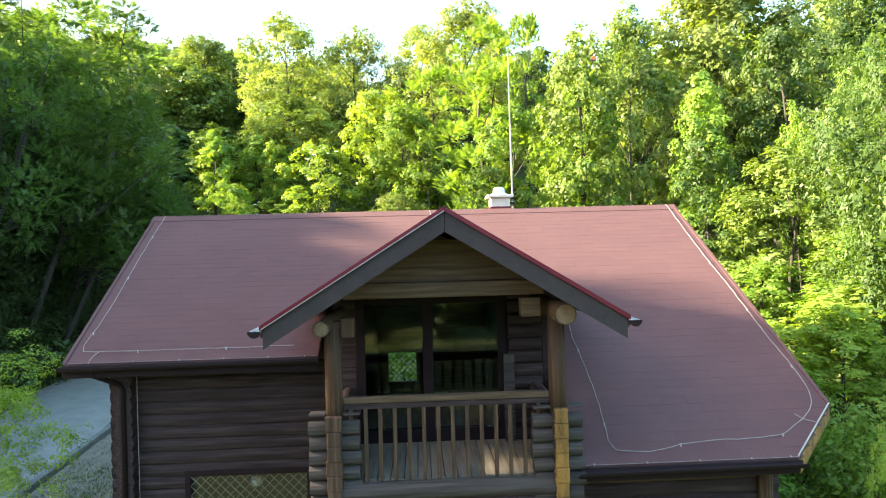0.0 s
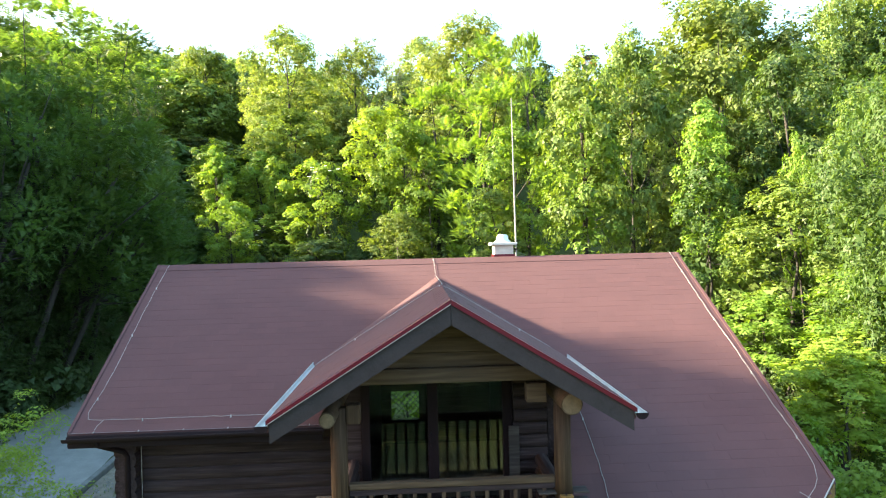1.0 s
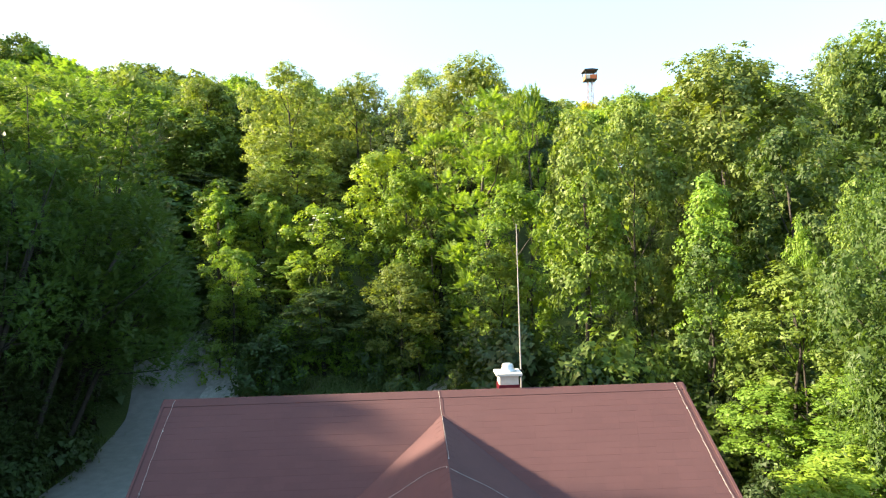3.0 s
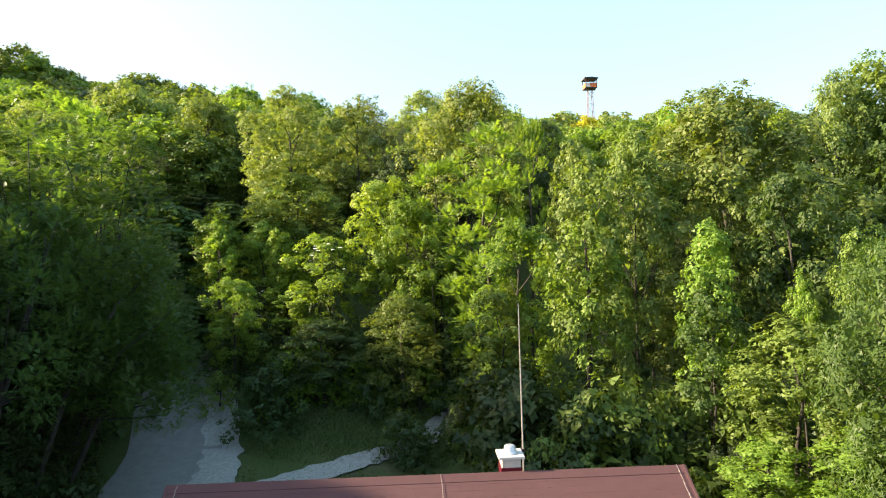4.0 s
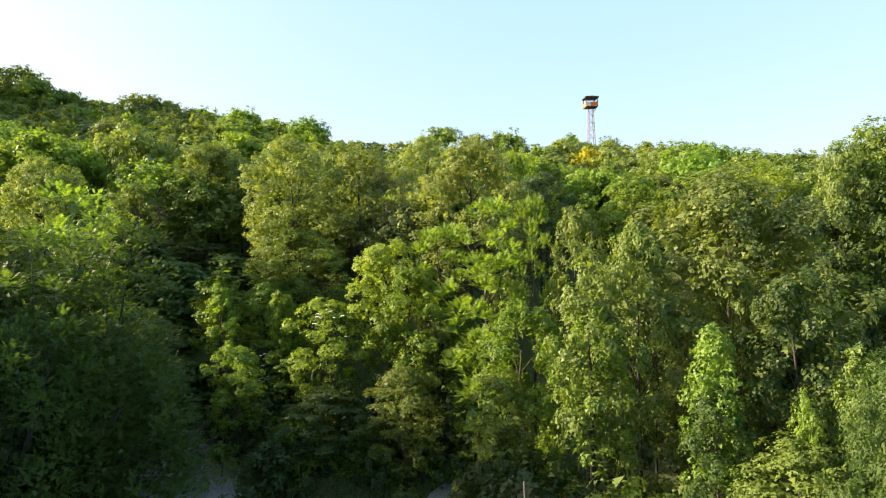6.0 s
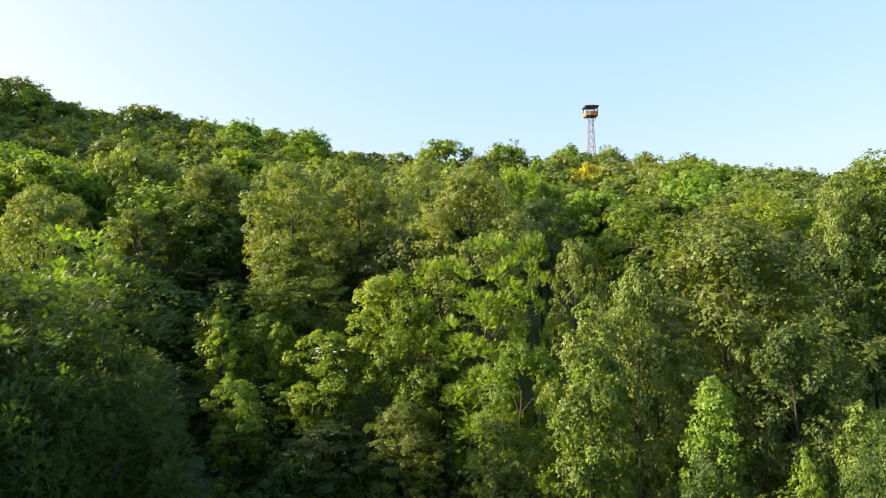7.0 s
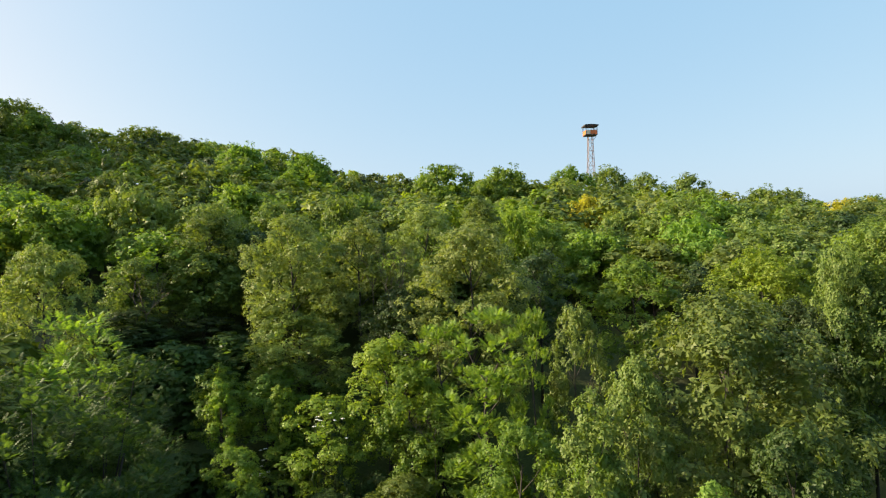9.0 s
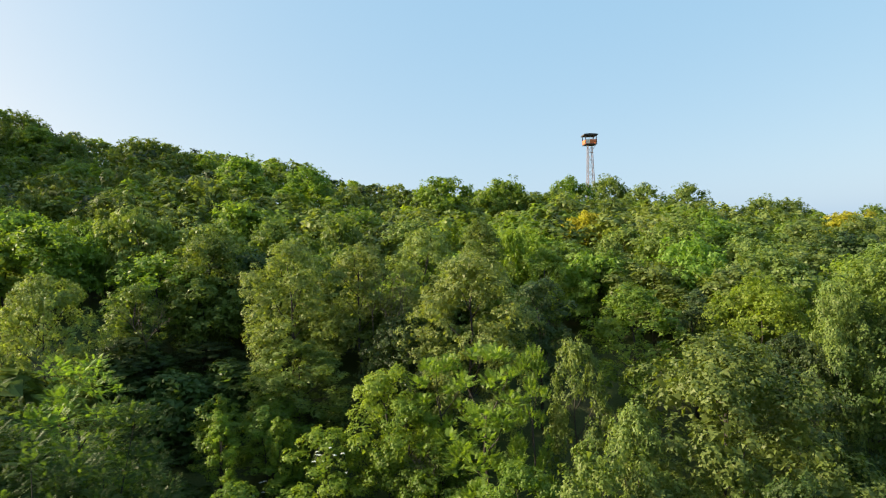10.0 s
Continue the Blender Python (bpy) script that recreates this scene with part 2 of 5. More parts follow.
def prism(outline, axis, lo, hi):
    """A flat outline of (a, b) pairs pushed along an axis: x gives (y, z) outlines, y gives (x, z), z gives (x, y)."""
    put = {"x": lambda a, b, c: (c, a, b), "y": lambda a, b, c: (a, c, b), "z": lambda a, b, c: (a, b, c)}[axis]
    n = len(outline)
    verts = [put(a, b, lo) for a, b in outline] + [put(a, b, hi) for a, b in outline]
    faces = [tuple(range(n)), tuple(range(2 * n - 1, n - 1, -1))]
    faces += [(i, i + n, (i + 1) % n + n, (i + 1) % n) for i in range(n)]
    bm = bmesh.new()
    vs = [bm.verts.new(v) for v in verts]
    for f in faces:
        bm.faces.new([vs[i] for i in f])
    bmesh.ops.recalc_face_normals(bm, faces=bm.faces[:])
    return bm


# ---- ground ----
def smooth_step(a, b, v):
    v = min(1.0, max(0.0, (v - a) / (b - a)))
    return v * v * (3 - 2 * v)


PROFILE = [(-3000, 0.2), (9, 0.2), (18, 0.9), (30, 1.4), (37, 4.5), (45, 10.5), (59, 14.5), (70, 17.5), (96, 22.5), (125, 27.5), (160, 24.0), (300, 10.0), (3000, 0.0)]


def height(x, y):
    for (y0, h0), (y1, h1) in zip(PROFILE, PROFILE[1:]):
        if y <= y1:
            h = h0 + (h1 - h0) * (y - y0) / (y1 - y0)
            break
    far = min(1.3, max(0.0, (y - 30) / 66.0))
    side = max(-90.0, min(90.0, x))
    h += -0.10 * side * far
    h += 6.0 * smooth_step(45, 85, -x) * smooth_step(60, 105, y)
    # unseen spur past the left edge of view, raised to shade the slope
    h += 17.0 * smooth_step(2, 24, -x - 0.73 * y) * smooth_step(42, 70, y) * (1 - smooth_step(110, 150, y))
    h -= 2.6 * smooth_step(46, 56, -x) * smooth_step(85, 105, y)
    h += 2.5 * smooth_step(14, 30, -x) * smooth_step(5, 30, y)
    # unseen rise farther left, added for the same shade
    h += 5.0 * smooth_step(78, 105, -x) * smooth_step(35, 75, y)
    h += 2.0 * smooth_step(8, 22, x) * smooth_step(14, 30, y)
    if abs(x) > 300 or y > 400 or y < -300:
        h *= 0.5
    return h


def spread(lo, hi, fine, far):
    out = list(np.arange(lo, hi + 0.01, fine))
    step, v = fine, hi
    while v < far:
        step *= 1.35
        v += step
        out.append(v)
    step, v = fine, lo
    while v > -far:
        step *= 1.35
        v -= step
        out.insert(0, v)
    return out


def build_ground():
    xs, ys = spread(-40, 40, 1.0, 2500), spread(-6, 60, 1.0, 2500)
    verts = [(x, y, height(x, y) + (0.0 if -26 < x < 6 and y < 42 else 0.06 * noise.noise((x * 0.6, y * 0.6, 0)))) for y in ys for x in xs]
    w = len(xs)
    faces = [(j * w + i, j * w + i + 1, (j + 1) * w + i + 1, (j + 1) * w + i) for j in range(len(ys) - 1) for i in range(w - 1)]
    ob = part("ground", (verts, faces), GROUND, smooth=True)
    tagged(ob, "grassy ground rising into a wooded hill", "ground", kind="structure")


def ribbon(rows, lift):
    """A strip over the ground: rows of (left x, right x, y)."""
    verts, faces = [], []
    for xl, xr, y in rows:
        for k in range(7):
            x = xl + (xr - xl) * k / 6
            verts.append((x, y, height(x, y) + lift))
    for i in range(len(rows) - 1):
        for k in range(6):
            a = i * 7 + k
            faces.append((a, a + 1, a + 8, a + 7))
    return verts, faces


def build_road():
    rows = []
    for i in range(75):
        y = -20 + i * 0.8
        bend = 0.0 if y < 22 else -0.018 * (y - 22) ** 2
        rows.append((-13.2 + bend, -8.75 + bend + 0.12 * math.sin(y * 1.7), y))
    ob = part("road", ribbon(rows, 0.055), ASPHALT)
    tagged(ob, "grey asphalt lane curving into the trees", "road", kind="structure")
    way = [(-9.2, 23.2), (-8.2, 23.8), (-6.6, 25.1), (-5.2, 26.2), (-4.0, 27.0), (-1.8, 28.6), (0.0, 30.2), (1.8, 32.2)]
    wide = (0.9, 1.15, 1.0, 0.85, 0.85, 0.8, 0.7, 0.4)
    pts = []
    for i in range(len(way) - 1):
        for k in range(8):
            a = k / 8
            pts.append((way[i][0] + (way[i + 1][0] - way[i][0]) * a, way[i][1] + (way[i + 1][1] - way[i][1]) * a, wide[i] + (wide[i + 1] - wide[i]) * a))
    verts, faces = [], []
    for i, (x, y, half) in enumerate(pts):
        x2, y2, _ = pts[min(i + 1, len(pts) - 1)]
        x1, y1, _ = pts[max(i - 1, 0)]
        d = Vector((x2 - x1, y2 - y1)).normalized()
        n = Vector((-d.y, d.x))
        for k in (-1, -0.33, 0.33, 1):
            q = Vector((x, y)) + n * half * k * (1 + (0.35 * noise.noise((x * 1.9, y * 1.9, k)) if abs(k) == 1 else 0))
            verts.append((q.x, q.y, height(q.x, q.y) + 0.085))
    for i in range(len(pts) - 1):
        for k in range(3):
            a = i * 4 + k
            faces.append((a, a + 4, a + 5, a + 1))
    ob = part("path", (verts, faces), GRAVEL)
    tagged(ob, "pale gravel path branching off the lane", "path", kind="structure")
    rows = []
    for i in range(104):
        y = 17.5 + i * 0.2
        bend = 0.0 if y < 22 else -0.018 * (y - 22) ** 2
        edge = -8.75 + bend
        w = 0.85 * smooth_step(17.5, 20.0, y)
        rows.append((edge - w * (1.0 + 0.5 * noise.noise((y * 1.3, 2, 0))), edge + w * (1.0 + 0.5 * noise.noise((y * 1.1, 7, 0))) + 0.1, y))
    ob = part("gravel_edge", ribbon(rows, 0.11), GRAVEL)
    tagged(ob, "pale loose gravel along the edge of the lane", "gravel", kind="structure")
    kerb = thing("kerb", "weathered concrete kerb along the lane", "kerb", kind="structure")
    rng = random.Random(4)
    for i in range(16):
        ya, yb = 8.004 + i, 8.997 + i
        xo = rng.uniform(-0.012, 0.012)
        za, zb = height(-8.6, ya), height(-8.6, yb)
        verts = [(x + xo, y, z + dz) for y, z in ((ya, za), (yb, zb)) for x, dz in ((-8.67, -0.2), (-8.67, 0.16), (-8.65, 0.18), (-8.52, 0.18), (-8.5, 0.16), (-8.5, -0.2))]
        faces = [(k, (k + 1) % 6, (k + 1) % 6 + 6, k + 6) for k in range(6)] + [(5, 4, 3, 2, 1, 0), (6, 7, 8, 9, 10, 11)]
        part("kerb_stone", (verts, faces), CONCRETE, kerb)


def build_yard():
    """The stony strip of soil between the lane and the house."""
    verts, faces = [], []
    for j in range(30):
        y = 7.0 + j * 0.4
        for k in range(8):
            x = -8.48 + k * 0.42 + (0.3 * noise.noise((y, k, 3)) if k == 7 else 0)
            verts.append((x, y, height(x, y) + 0.03 + 0.03 * noise.noise((x * 2, y * 2, 1))))
    for j in range(29):
        for k in range(7):
            a = j * 8 + k
            faces.append((a, a + 1, a + 9, a + 8))
    tagged(part("yard", (verts, faces), SOIL, smooth=True), "stony soil strip beside the house", "ground", kind="structure")
    rng = random.Random(3)
    verts, faces = [], []
    for _ in range(1500):
        x, y = rng.uniform(-8.4, -5.0), rng.uniform(7.2, 17.5)
        r = rng.uniform(0.015, 0.05)
        z = height(x, y) + 0.04
        o = len(verts)
        for dx, dy, dz in ((1, 0, 0), (0.2, 1, 0), (-1, 0.3, 0), (-0.2, -1, 0), (0.1, 0, 0.8)):
            verts.append((x + dx * r * rng.uniform(0.7, 1.2), y + dy * r * rng.uniform(0.7, 1.2), z + dz * r))
        faces += [(o, o + 1, o + 4), (o + 1, o + 2, o + 4), (o + 2, o + 3, o + 4), (o + 3, o, o + 4)]
    tagged(part("rubble", (verts, faces), STONE), "scattered small grey stones on the soil", "stones", kind="stuff")


def build_grass():
    """Blades of grass in tufts on the verges."""
    rng = random.Random(14)
    verts, faces = [], []
    patches = [(rng.gauss(-7.0, 0.7), rng.uniform(10.5, 16.5), 0.3, 150, 0.08) for _ in range(34)]
    patches += [(rng.uniform(-7.0, 3.0), rng.uniform(27.8, 33.0), 0.6, 60, 0.13) for _ in range(260)]
    patches += [(rng.uniform(-9.0, -2.0), rng.uniform(22.0, 26.4), 0.6, 60, 0.12) for _ in range(90)]
    patches += [(rng.uniform(-14.6, -13.5), rng.uniform(12.0, 27.0), 0.4, 46, 0.2) for _ in range(60)]
    for px, py, spr, n, hh in patches:
        if 27.0 < py < 33 and abs(py - (27.0 + max(0, px + 4) * 0.8)) < 1.3:
            continue
        for _ in range(n):
            x, y = rng.gauss(px, spr), rng.gauss(py, spr)
            z = height(x, y)
            h, a = hh * rng.uniform(0.5, 1.4), rng.uniform(0, 6.28)
            w = 0.012 + h * 0.05
            dx, dy = math.cos(a), math.sin(a)
            o = len(verts)
            verts += [(x - dy * w, y + dx * w, z), (x + dy * w, y - dx * w, z), (x + dx * h * 0.45, y + dy * h * 0.45, z + h)]
            faces.append((o, o + 1, o + 2))
    tagged(part("grass", (verts, faces), LEAF["turf"]), "tufts of green grass along the verges", "grass", kind="stuff")


build_ground()
build_road()
build_yard()
build_grass()

# ---- house ----
RIDGE_Y, RIDGE_Z, SLOPE = 12.04, 6.36, 0.61
EAVE_L, EAVE_R, BACK = 8.45, 6.75, 15.9
CUT_X, CUT_Y = 4.24, 7.42


def roof_z(y):
    return RIDGE_Z - SLOPE * abs(RIDGE_Y - y)


house = thing("log_house", "dark log house with a red shingle roof and gabled balcony", "house")


def rake_l(y):
    return -4.83 - 0.24 * (y - EAVE_L) / (RIDGE_Y - EAVE_L)


def rake_r(y):
    if y < CUT_Y:
        return CUT_X + (5.06 - CUT_X) * (y - EAVE_R) / (CUT_Y - EAVE_R)
    return 5.06 + 0.05 * (y - CUT_Y) / (RIDGE_Y - CUT_Y)


DX, DZ, DFRONT, DHALF, DSLOPE = 0.27, 6.02, 6.2, 1.88, 0.615
DEAVE = DZ - DHALF * DSLOPE
DBACK = RIDGE_Y - (RIDGE_Z - DZ) / SLOPE
DVAL = RIDGE_Y - (RIDGE_Z - DEAVE) / SLOPE


def slab(outline, z_of, thick):
    n = len(outline)
    verts = [(x, y, z_of(x, y)) for x, y in outline] + [(x, y, z_of(x, y) - thick) for x, y in outline]
    faces = [tuple(range(n)), tuple(range(2 * n - 1, n - 1, -1))] + [(i, i + n, (i + 1) % n + n, (i + 1) % n) for i in range(n)]
    bm = bmesh.new()
    vs = [bm.verts.new(v) for v in verts]
    for f in faces:
        bm.faces.new([vs[i] for i in f])
    bmesh.ops.recalc_face_normals(bm, faces=bm.faces[:])
    return bm


def main_z(x, y):
    return roof_z(y)


def dormer_z(x, y):
    return DZ - DSLOPE * abs(x - DX)


main_roof = part("roof", slab([(rake_l(EAVE_L), EAVE_L), (-1.42, EAVE_L), (-1.42, 9.78), (DX, 11.46), (1.75, 9.98), (1.75, EAVE_R), (CUT_X, EAVE_R), (5.06, CUT_Y), (5.11, RIDGE_Y), (-5.07, RIDGE_Y)], main_z, 0.13), SHINGLE, house, "faded red shingle roof")
part("roof", slab([(-5.07, RIDGE_Y + 0.002), (5.11, RIDGE_Y + 0.002), (5.08, BACK), (-4.9, BACK)], main_z, 0.13), SHINGLE, house)
dormer_roof = part("dormer_roof", slab([(DX, DFRONT), (DX, DBACK), (DX + DHALF, DVAL), (DX + DHALF, DFRONT)], dormer_z, 0.12), SHINGLE, house, "red shingle gable roof over the balcony")
part("dormer_roof", slab([(DX - 0.002, DFRONT), (DX - DHALF, DFRONT), (DX - DHALF, DVAL), (DX - 0.002, DBACK)], dormer_z, 0.12), SHINGLE, house)


# edges, gutters and boards of the roof
def edge_bar(name, a, b, w, h, mat, parent, drop=0.0, label=""):
    """A rectangular bar from a to b, w wide and h high, its top at the line less drop."""
    a, b = Vector(a), Vector(b)
    d = (b - a).normalized()
    side = d.cross(Vector((0, 0, 1))).normalized() * (w / 2)
    up = Vector((0, 0, 1))
    verts = []
    for p in (a, b):
        for s, v in ((-1, -drop - h), (1, -drop - h), (1, -drop), (-1, -drop)):
            verts.append(p + side * s + up * v)
    faces = [(3, 2, 1, 0), (4, 5, 6, 7), (0, 1, 5, 4), (1, 2, 6, 5), (2, 3, 7, 6), (3, 0, 4, 7)]
    bm = bmesh.new()
    vs = [bm.verts.new(v) for v in verts]
    for f in faces:
        bm.faces.new([vs[i] for i in f])
    bmesh.ops.recalc_face_normals(bm, faces=bm.faces[:])
    bmesh.ops.bevel(bm, geom=bm.edges[:], offset=min(w, h) * 0.12, segments=1, affect="EDGES")
    return part(name, bm, mat, parent, label)


def trough(a, b, r, mat, parent, label="", turn=0.0):
    """A half-round gutter, open above, from a to b."""
    a, b = Vector(a), Vector(b)
    d = (b - a).normalized()
    s = d.cross(Vector((0, 0, 1))).normalized()
    u = s.cross(d)
    verts, faces = [], []
    for p in (a, b):
        for rr in (r, r - 0.008):
            for k in range(9):
                an = math.pi + math.pi * k / 8 + turn
                verts.append(p + s * math.cos(an) * rr + u * math.sin(an) * rr)
    for k in range(8):
        faces += [(k, k + 1, 18 + k + 1, 18 + k), (9 + k + 1, 9 + k, 27 + k, 27 + k + 1), (k, 9 + k, 9 + k + 1, k + 1), (18 + k, 18 + k + 1, 27 + k + 1, 27 + k)]
    faces += [(0, 18, 27, 9), (8, 17, 35, 26)]
    return part("gutter", (verts, faces), mat, parent, label)


ez_l, ez_r = roof_z(EAVE_L), roof_z(EAVE_R)
edge_bar("fascia", (rake_l(EAVE_L), EAVE_L - 0.018, ez_l), (-1.42, EAVE_L - 0.018, ez_l), 0.03, 0.17, GUTTER, house, 0.02)
trough((rake_l(EAVE_L) - 0.02, EAVE_L - 0.095, ez_l - 0.03), (-1.40, EAVE_L - 0.095, ez_l - 0.02), 0.065, GUTTER, house, "dark brown eaves gutter")
edge_bar("fascia", (1.72, EAVE_R - 0.018, ez_r), (CUT_X, EAVE_R - 0.018, ez_r), 0.03, 0.15, GUTTER, house, 0.02)
trough((1.70, EAVE_R - 0.095, ez_r - 0.035), (CUT_X + 0.03, EAVE_R - 0.095, ez_r - 0.02), 0.065, GUTTER, house, "dark brown eaves gutter")
edge_bar("corner_trim", (CUT_X, EAVE_R, ez_r + 0.022), (5.07, CUT_Y, roof_z(CUT_Y) + 0.022), 0.014, 0.02, WIRE, house, 0.0, "bare metal trim on the clipped corner")
edge_bar("corner_board", (CUT_X + 0.01, EAVE_R - 0.0, ez_r - 0.03), (5.06, CUT_Y, roof_z(CUT_Y) - 0.03), 0.03, 0.16, OCHRE, house, 0.0, "ochre wooden fascia on the clipped corner")
edge_bar("drip_line", (rake_l(EAVE_L), EAVE_L - 0.012, ez_l + 0.012), (-1.42, EAVE_L - 0.012, ez_l + 0.012), 0.008, 0.006, WHITE_LINE, house)
edge_bar("drip_line", (1.74, EAVE_R - 0.012, ez_r + 0.012), (CUT_X, EAVE_R - 0.012, ez_r + 0.012), 0.008, 0.006, WHITE_LINE, house)
for y0, z0, xs in ((EAVE_L, ez_l, (-4.5, -3.9, -3.3, -2.7, -2.1, -1.6)), (EAVE_R, ez_r, (1.9, 2.5, 3.1, 3.7, 4.15))):
    for x0 in xs:
        part("gutter_hook", box(x0 - 0.004, x0 + 0.004, y0 - 0.03, y0 + 0.006, z0 + 0.005, z0 + 0.022), WIRE, house)
for sx, y0 in ((1, CUT_Y), (-1, EAVE_L)):
    f = rake_r if sx > 0 else rake_l
    edge_bar("verge_board", (f(y0) + sx * 0.012, y0, roof_z(y0)), (f(RIDGE_Y) + sx * 0.012, RIDGE_Y, RIDGE_Z), 0.03, 0.19, BARGE, house, 0.0)
    edge_bar("verge_trim", (f(y0) + sx * 0.0, y0, roof_z(y0) + 0.022), (f(RIDGE_Y) + sx * 0.0, RIDGE_Y, RIDGE_Z + 0.022), 0.05, 0.018, SHINGLE, house, 0.0)

# ridge caps, one folded piece after another
rng = random.Random(11)
x = -5.1
while x < 5.1:
    w = min(0.34, 5.16 - x)
    verts = []
    for k, xx in enumerate((x, x + w)):
        lift = 0.016 - 0.004 * k
        for dy in (-0.17, 0.0, 0.17):
            verts.append((xx, RIDGE_Y + dy, roof_z(RIDGE_Y + dy) + lift))
        for dy in (-0.17, 0.0, 0.17):
            verts.append((xx, RIDGE_Y + dy, roof_z(RIDGE_Y + dy) + lift - 0.007))
    faces = [(0, 1, 7, 6), (1, 2, 8, 7), (0, 6, 9, 3), (2, 5, 11, 8), (0, 3, 4, 1), (1, 4, 5, 2)]
    part("ridge_cap", (verts, faces), SHINGLE, main_roof)
    x += 0.29

# bargeboards of the balcony gable, with the red drip edge and its pale lip, which paints in a white highlight
for s in (-1, 1):
    def at(u, y, drop):
        return (DX + s * u, y, DZ - DSLOPE * u - drop)
    for name, y0, y1, d0, d1, u0, u1, mat, lab in (
            ("bargeboard", DFRONT - 0.035, DFRONT + 0.01, 0.038, 0.245, 0.003, DHALF - 0.03, BARGE, "weathered slate-grey bargeboard"),
            ("drip_edge", DFRONT - 0.055, DFRONT + 0.05, -0.014, 0.036, 0.003, DHALF, RED_METAL, "glossy red drip edge"),
            ("drip_lip", DFRONT - 0.066, DFRONT - 0.056, 0.027, 0.036, 0.003, DHALF - (0.02 if s < 0 else 0.4), WIRE, "")):
        if name == "drip_lip" and s > 0:
            continue
        verts = [at(u0, y0, d0), at(u1, y0, d0), at(u1, y0, d1), at(u0, y0, d1), at(u0, y1, d0), at(u1, y1, d0), at(u1, y1, d1), at(u0, y1, d1)]
        faces = [(0, 1, 2, 3), (7, 6, 5, 4), (0, 4, 5, 1), (1, 5, 6, 2), (2, 6, 7, 3), (3, 7, 4, 0)]
        part(name, (verts, faces), mat, house, lab)
    x_e = DX + s * (DHALF + 0.05)
    trough((x_e, DFRONT - 0.05, DEAVE - 0.045), (x_e, DVAL - 0.02, DEAVE - 0.02), 0.062, ZINC, house, "bare zinc side gutter")
    part("gutter_end", prism([(x_e + 0.068 * math.cos(a), DEAVE - 0.04 + 0.068 * math.sin(a)) for a in np.linspace(math.pi, 2 * math.pi, 9)], "y", DFRONT - 0.056, DFRONT - 0.05), GUTTER, house)
    # boarded underside
    verts = [at(0.02, DFRONT + 0.02, 0.125 + 0.01), at(DHALF - 0.03, DFRONT + 0.02, 0.135), at(DHALF - 0.03, DVAL - 0.2, 0.135), at(0.02, DVAL - 0.2, 0.135)]
    verts += [(a, b, c - 0.02) for a, b, c in verts]
    part("soffit", (verts, [(0, 1, 2, 3), (7, 6, 5, 4), (0, 4, 5, 1), (1, 5, 6, 2), (2, 6, 7, 3), (3, 7, 4, 0)]), SOFFIT, house)


def bm_sphere(x, y, z, r):
    bm = bmesh.new()
    bmesh.ops.create_uvsphere(bm, u_segments=20, v_segments=12, radius=r, matrix=Matrix.Translation((x, y, z)))
    return bm


# log walls
def log(a, b, r, mat, parent, rng, sides=12, label="", name="log"):
    a, b = Vector(a), Vector(b)
    n = 5
    pts = [a.lerp(b, i / (n - 1)) + Vector((rng.uniform(-1, 1), rng.uniform(-1, 1), rng.uniform(-1, 1))) * 0.004 for i in range(n)]
    return part(name, tube(pts, [r * rng.uniform(0.97, 1.03) for _ in pts], sides), mat, parent, label, smooth=False)


rng = random.Random(5)
P = 0.18
WALL_Y, WALL_X0, WALL_X1 = 9.05, -4.25, 4.45
wall_front = part("wall", box(WALL_X0, -1.0, WALL_Y - 0.02, WALL_Y + 0.12, 2.43, 4.35), LOG_X, house, "dark stained log wall")
WIN = (-3.36, -1.70, 1.3, 2.42)
part("wall", box(WALL_X0, -1.0, WALL_Y - 0.02, WALL_Y + 0.12, 0.0, WIN[2]), LOG_X, house)
part("wall", box(WALL_X0, WIN[0], WALL_Y - 0.02, WALL_Y + 0.12, WIN[2], 2.43), LOG_X, house)
part("wall", box(WIN[1], -1.0, WALL_Y - 0.02, WALL_Y + 0.12, WIN[2], 2.43), LOG_X, house)
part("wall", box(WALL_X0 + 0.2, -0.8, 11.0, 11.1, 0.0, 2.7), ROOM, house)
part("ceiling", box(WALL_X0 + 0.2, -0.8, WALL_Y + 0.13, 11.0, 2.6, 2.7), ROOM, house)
part("lamp_globe", bm_sphere(-2.52, 9.28, 2.20, 0.09), LAMP_GLASS, house, "white glass globe lamp", smooth=True)
z = 0.35
while z < 4.3:
    inside = WIN[2] - 0.1 < z < WIN[3] + 0.06
    y = WALL_Y - 0.003
    if inside:
        log((WALL_X0 - 0.22, y, z), (WIN[0] - 0.05, y, z), P * 0.75, LOG_X, wall_front, rng)
        log((WIN[1] + 0.05, y, z), (-1.1, y, z), P * 0.75, LOG_X, wall_front, rng)
    else:
        log((WALL_X0 - 0.22, y, z), (-1.1, y, z), P * 0.75, LOG_X, wall_front, rng)
    z += P
wall_left = part("wall", box(WALL_X0 - 0.02, WALL_X0 + 0.12, WALL_Y + 0.2, 15.3, 0.0, 4.4), LOG_Y, house)
z = 0.26
while z < 4.2:
    log((WALL_X0 + 0.027, WALL_Y - 0.28, z), (WALL_X0 + 0.027, 15.3, z), P * 0.75, LOG_Y, wall_left, rng)
    z += P
part("wall", box(WALL_X1 - 0.1, WALL_X1, 7.7, 15.3, 0.0, 3.35), LOG_Y, house)
BWIN = (-0.82, -0.13, 2.33, 3.05)
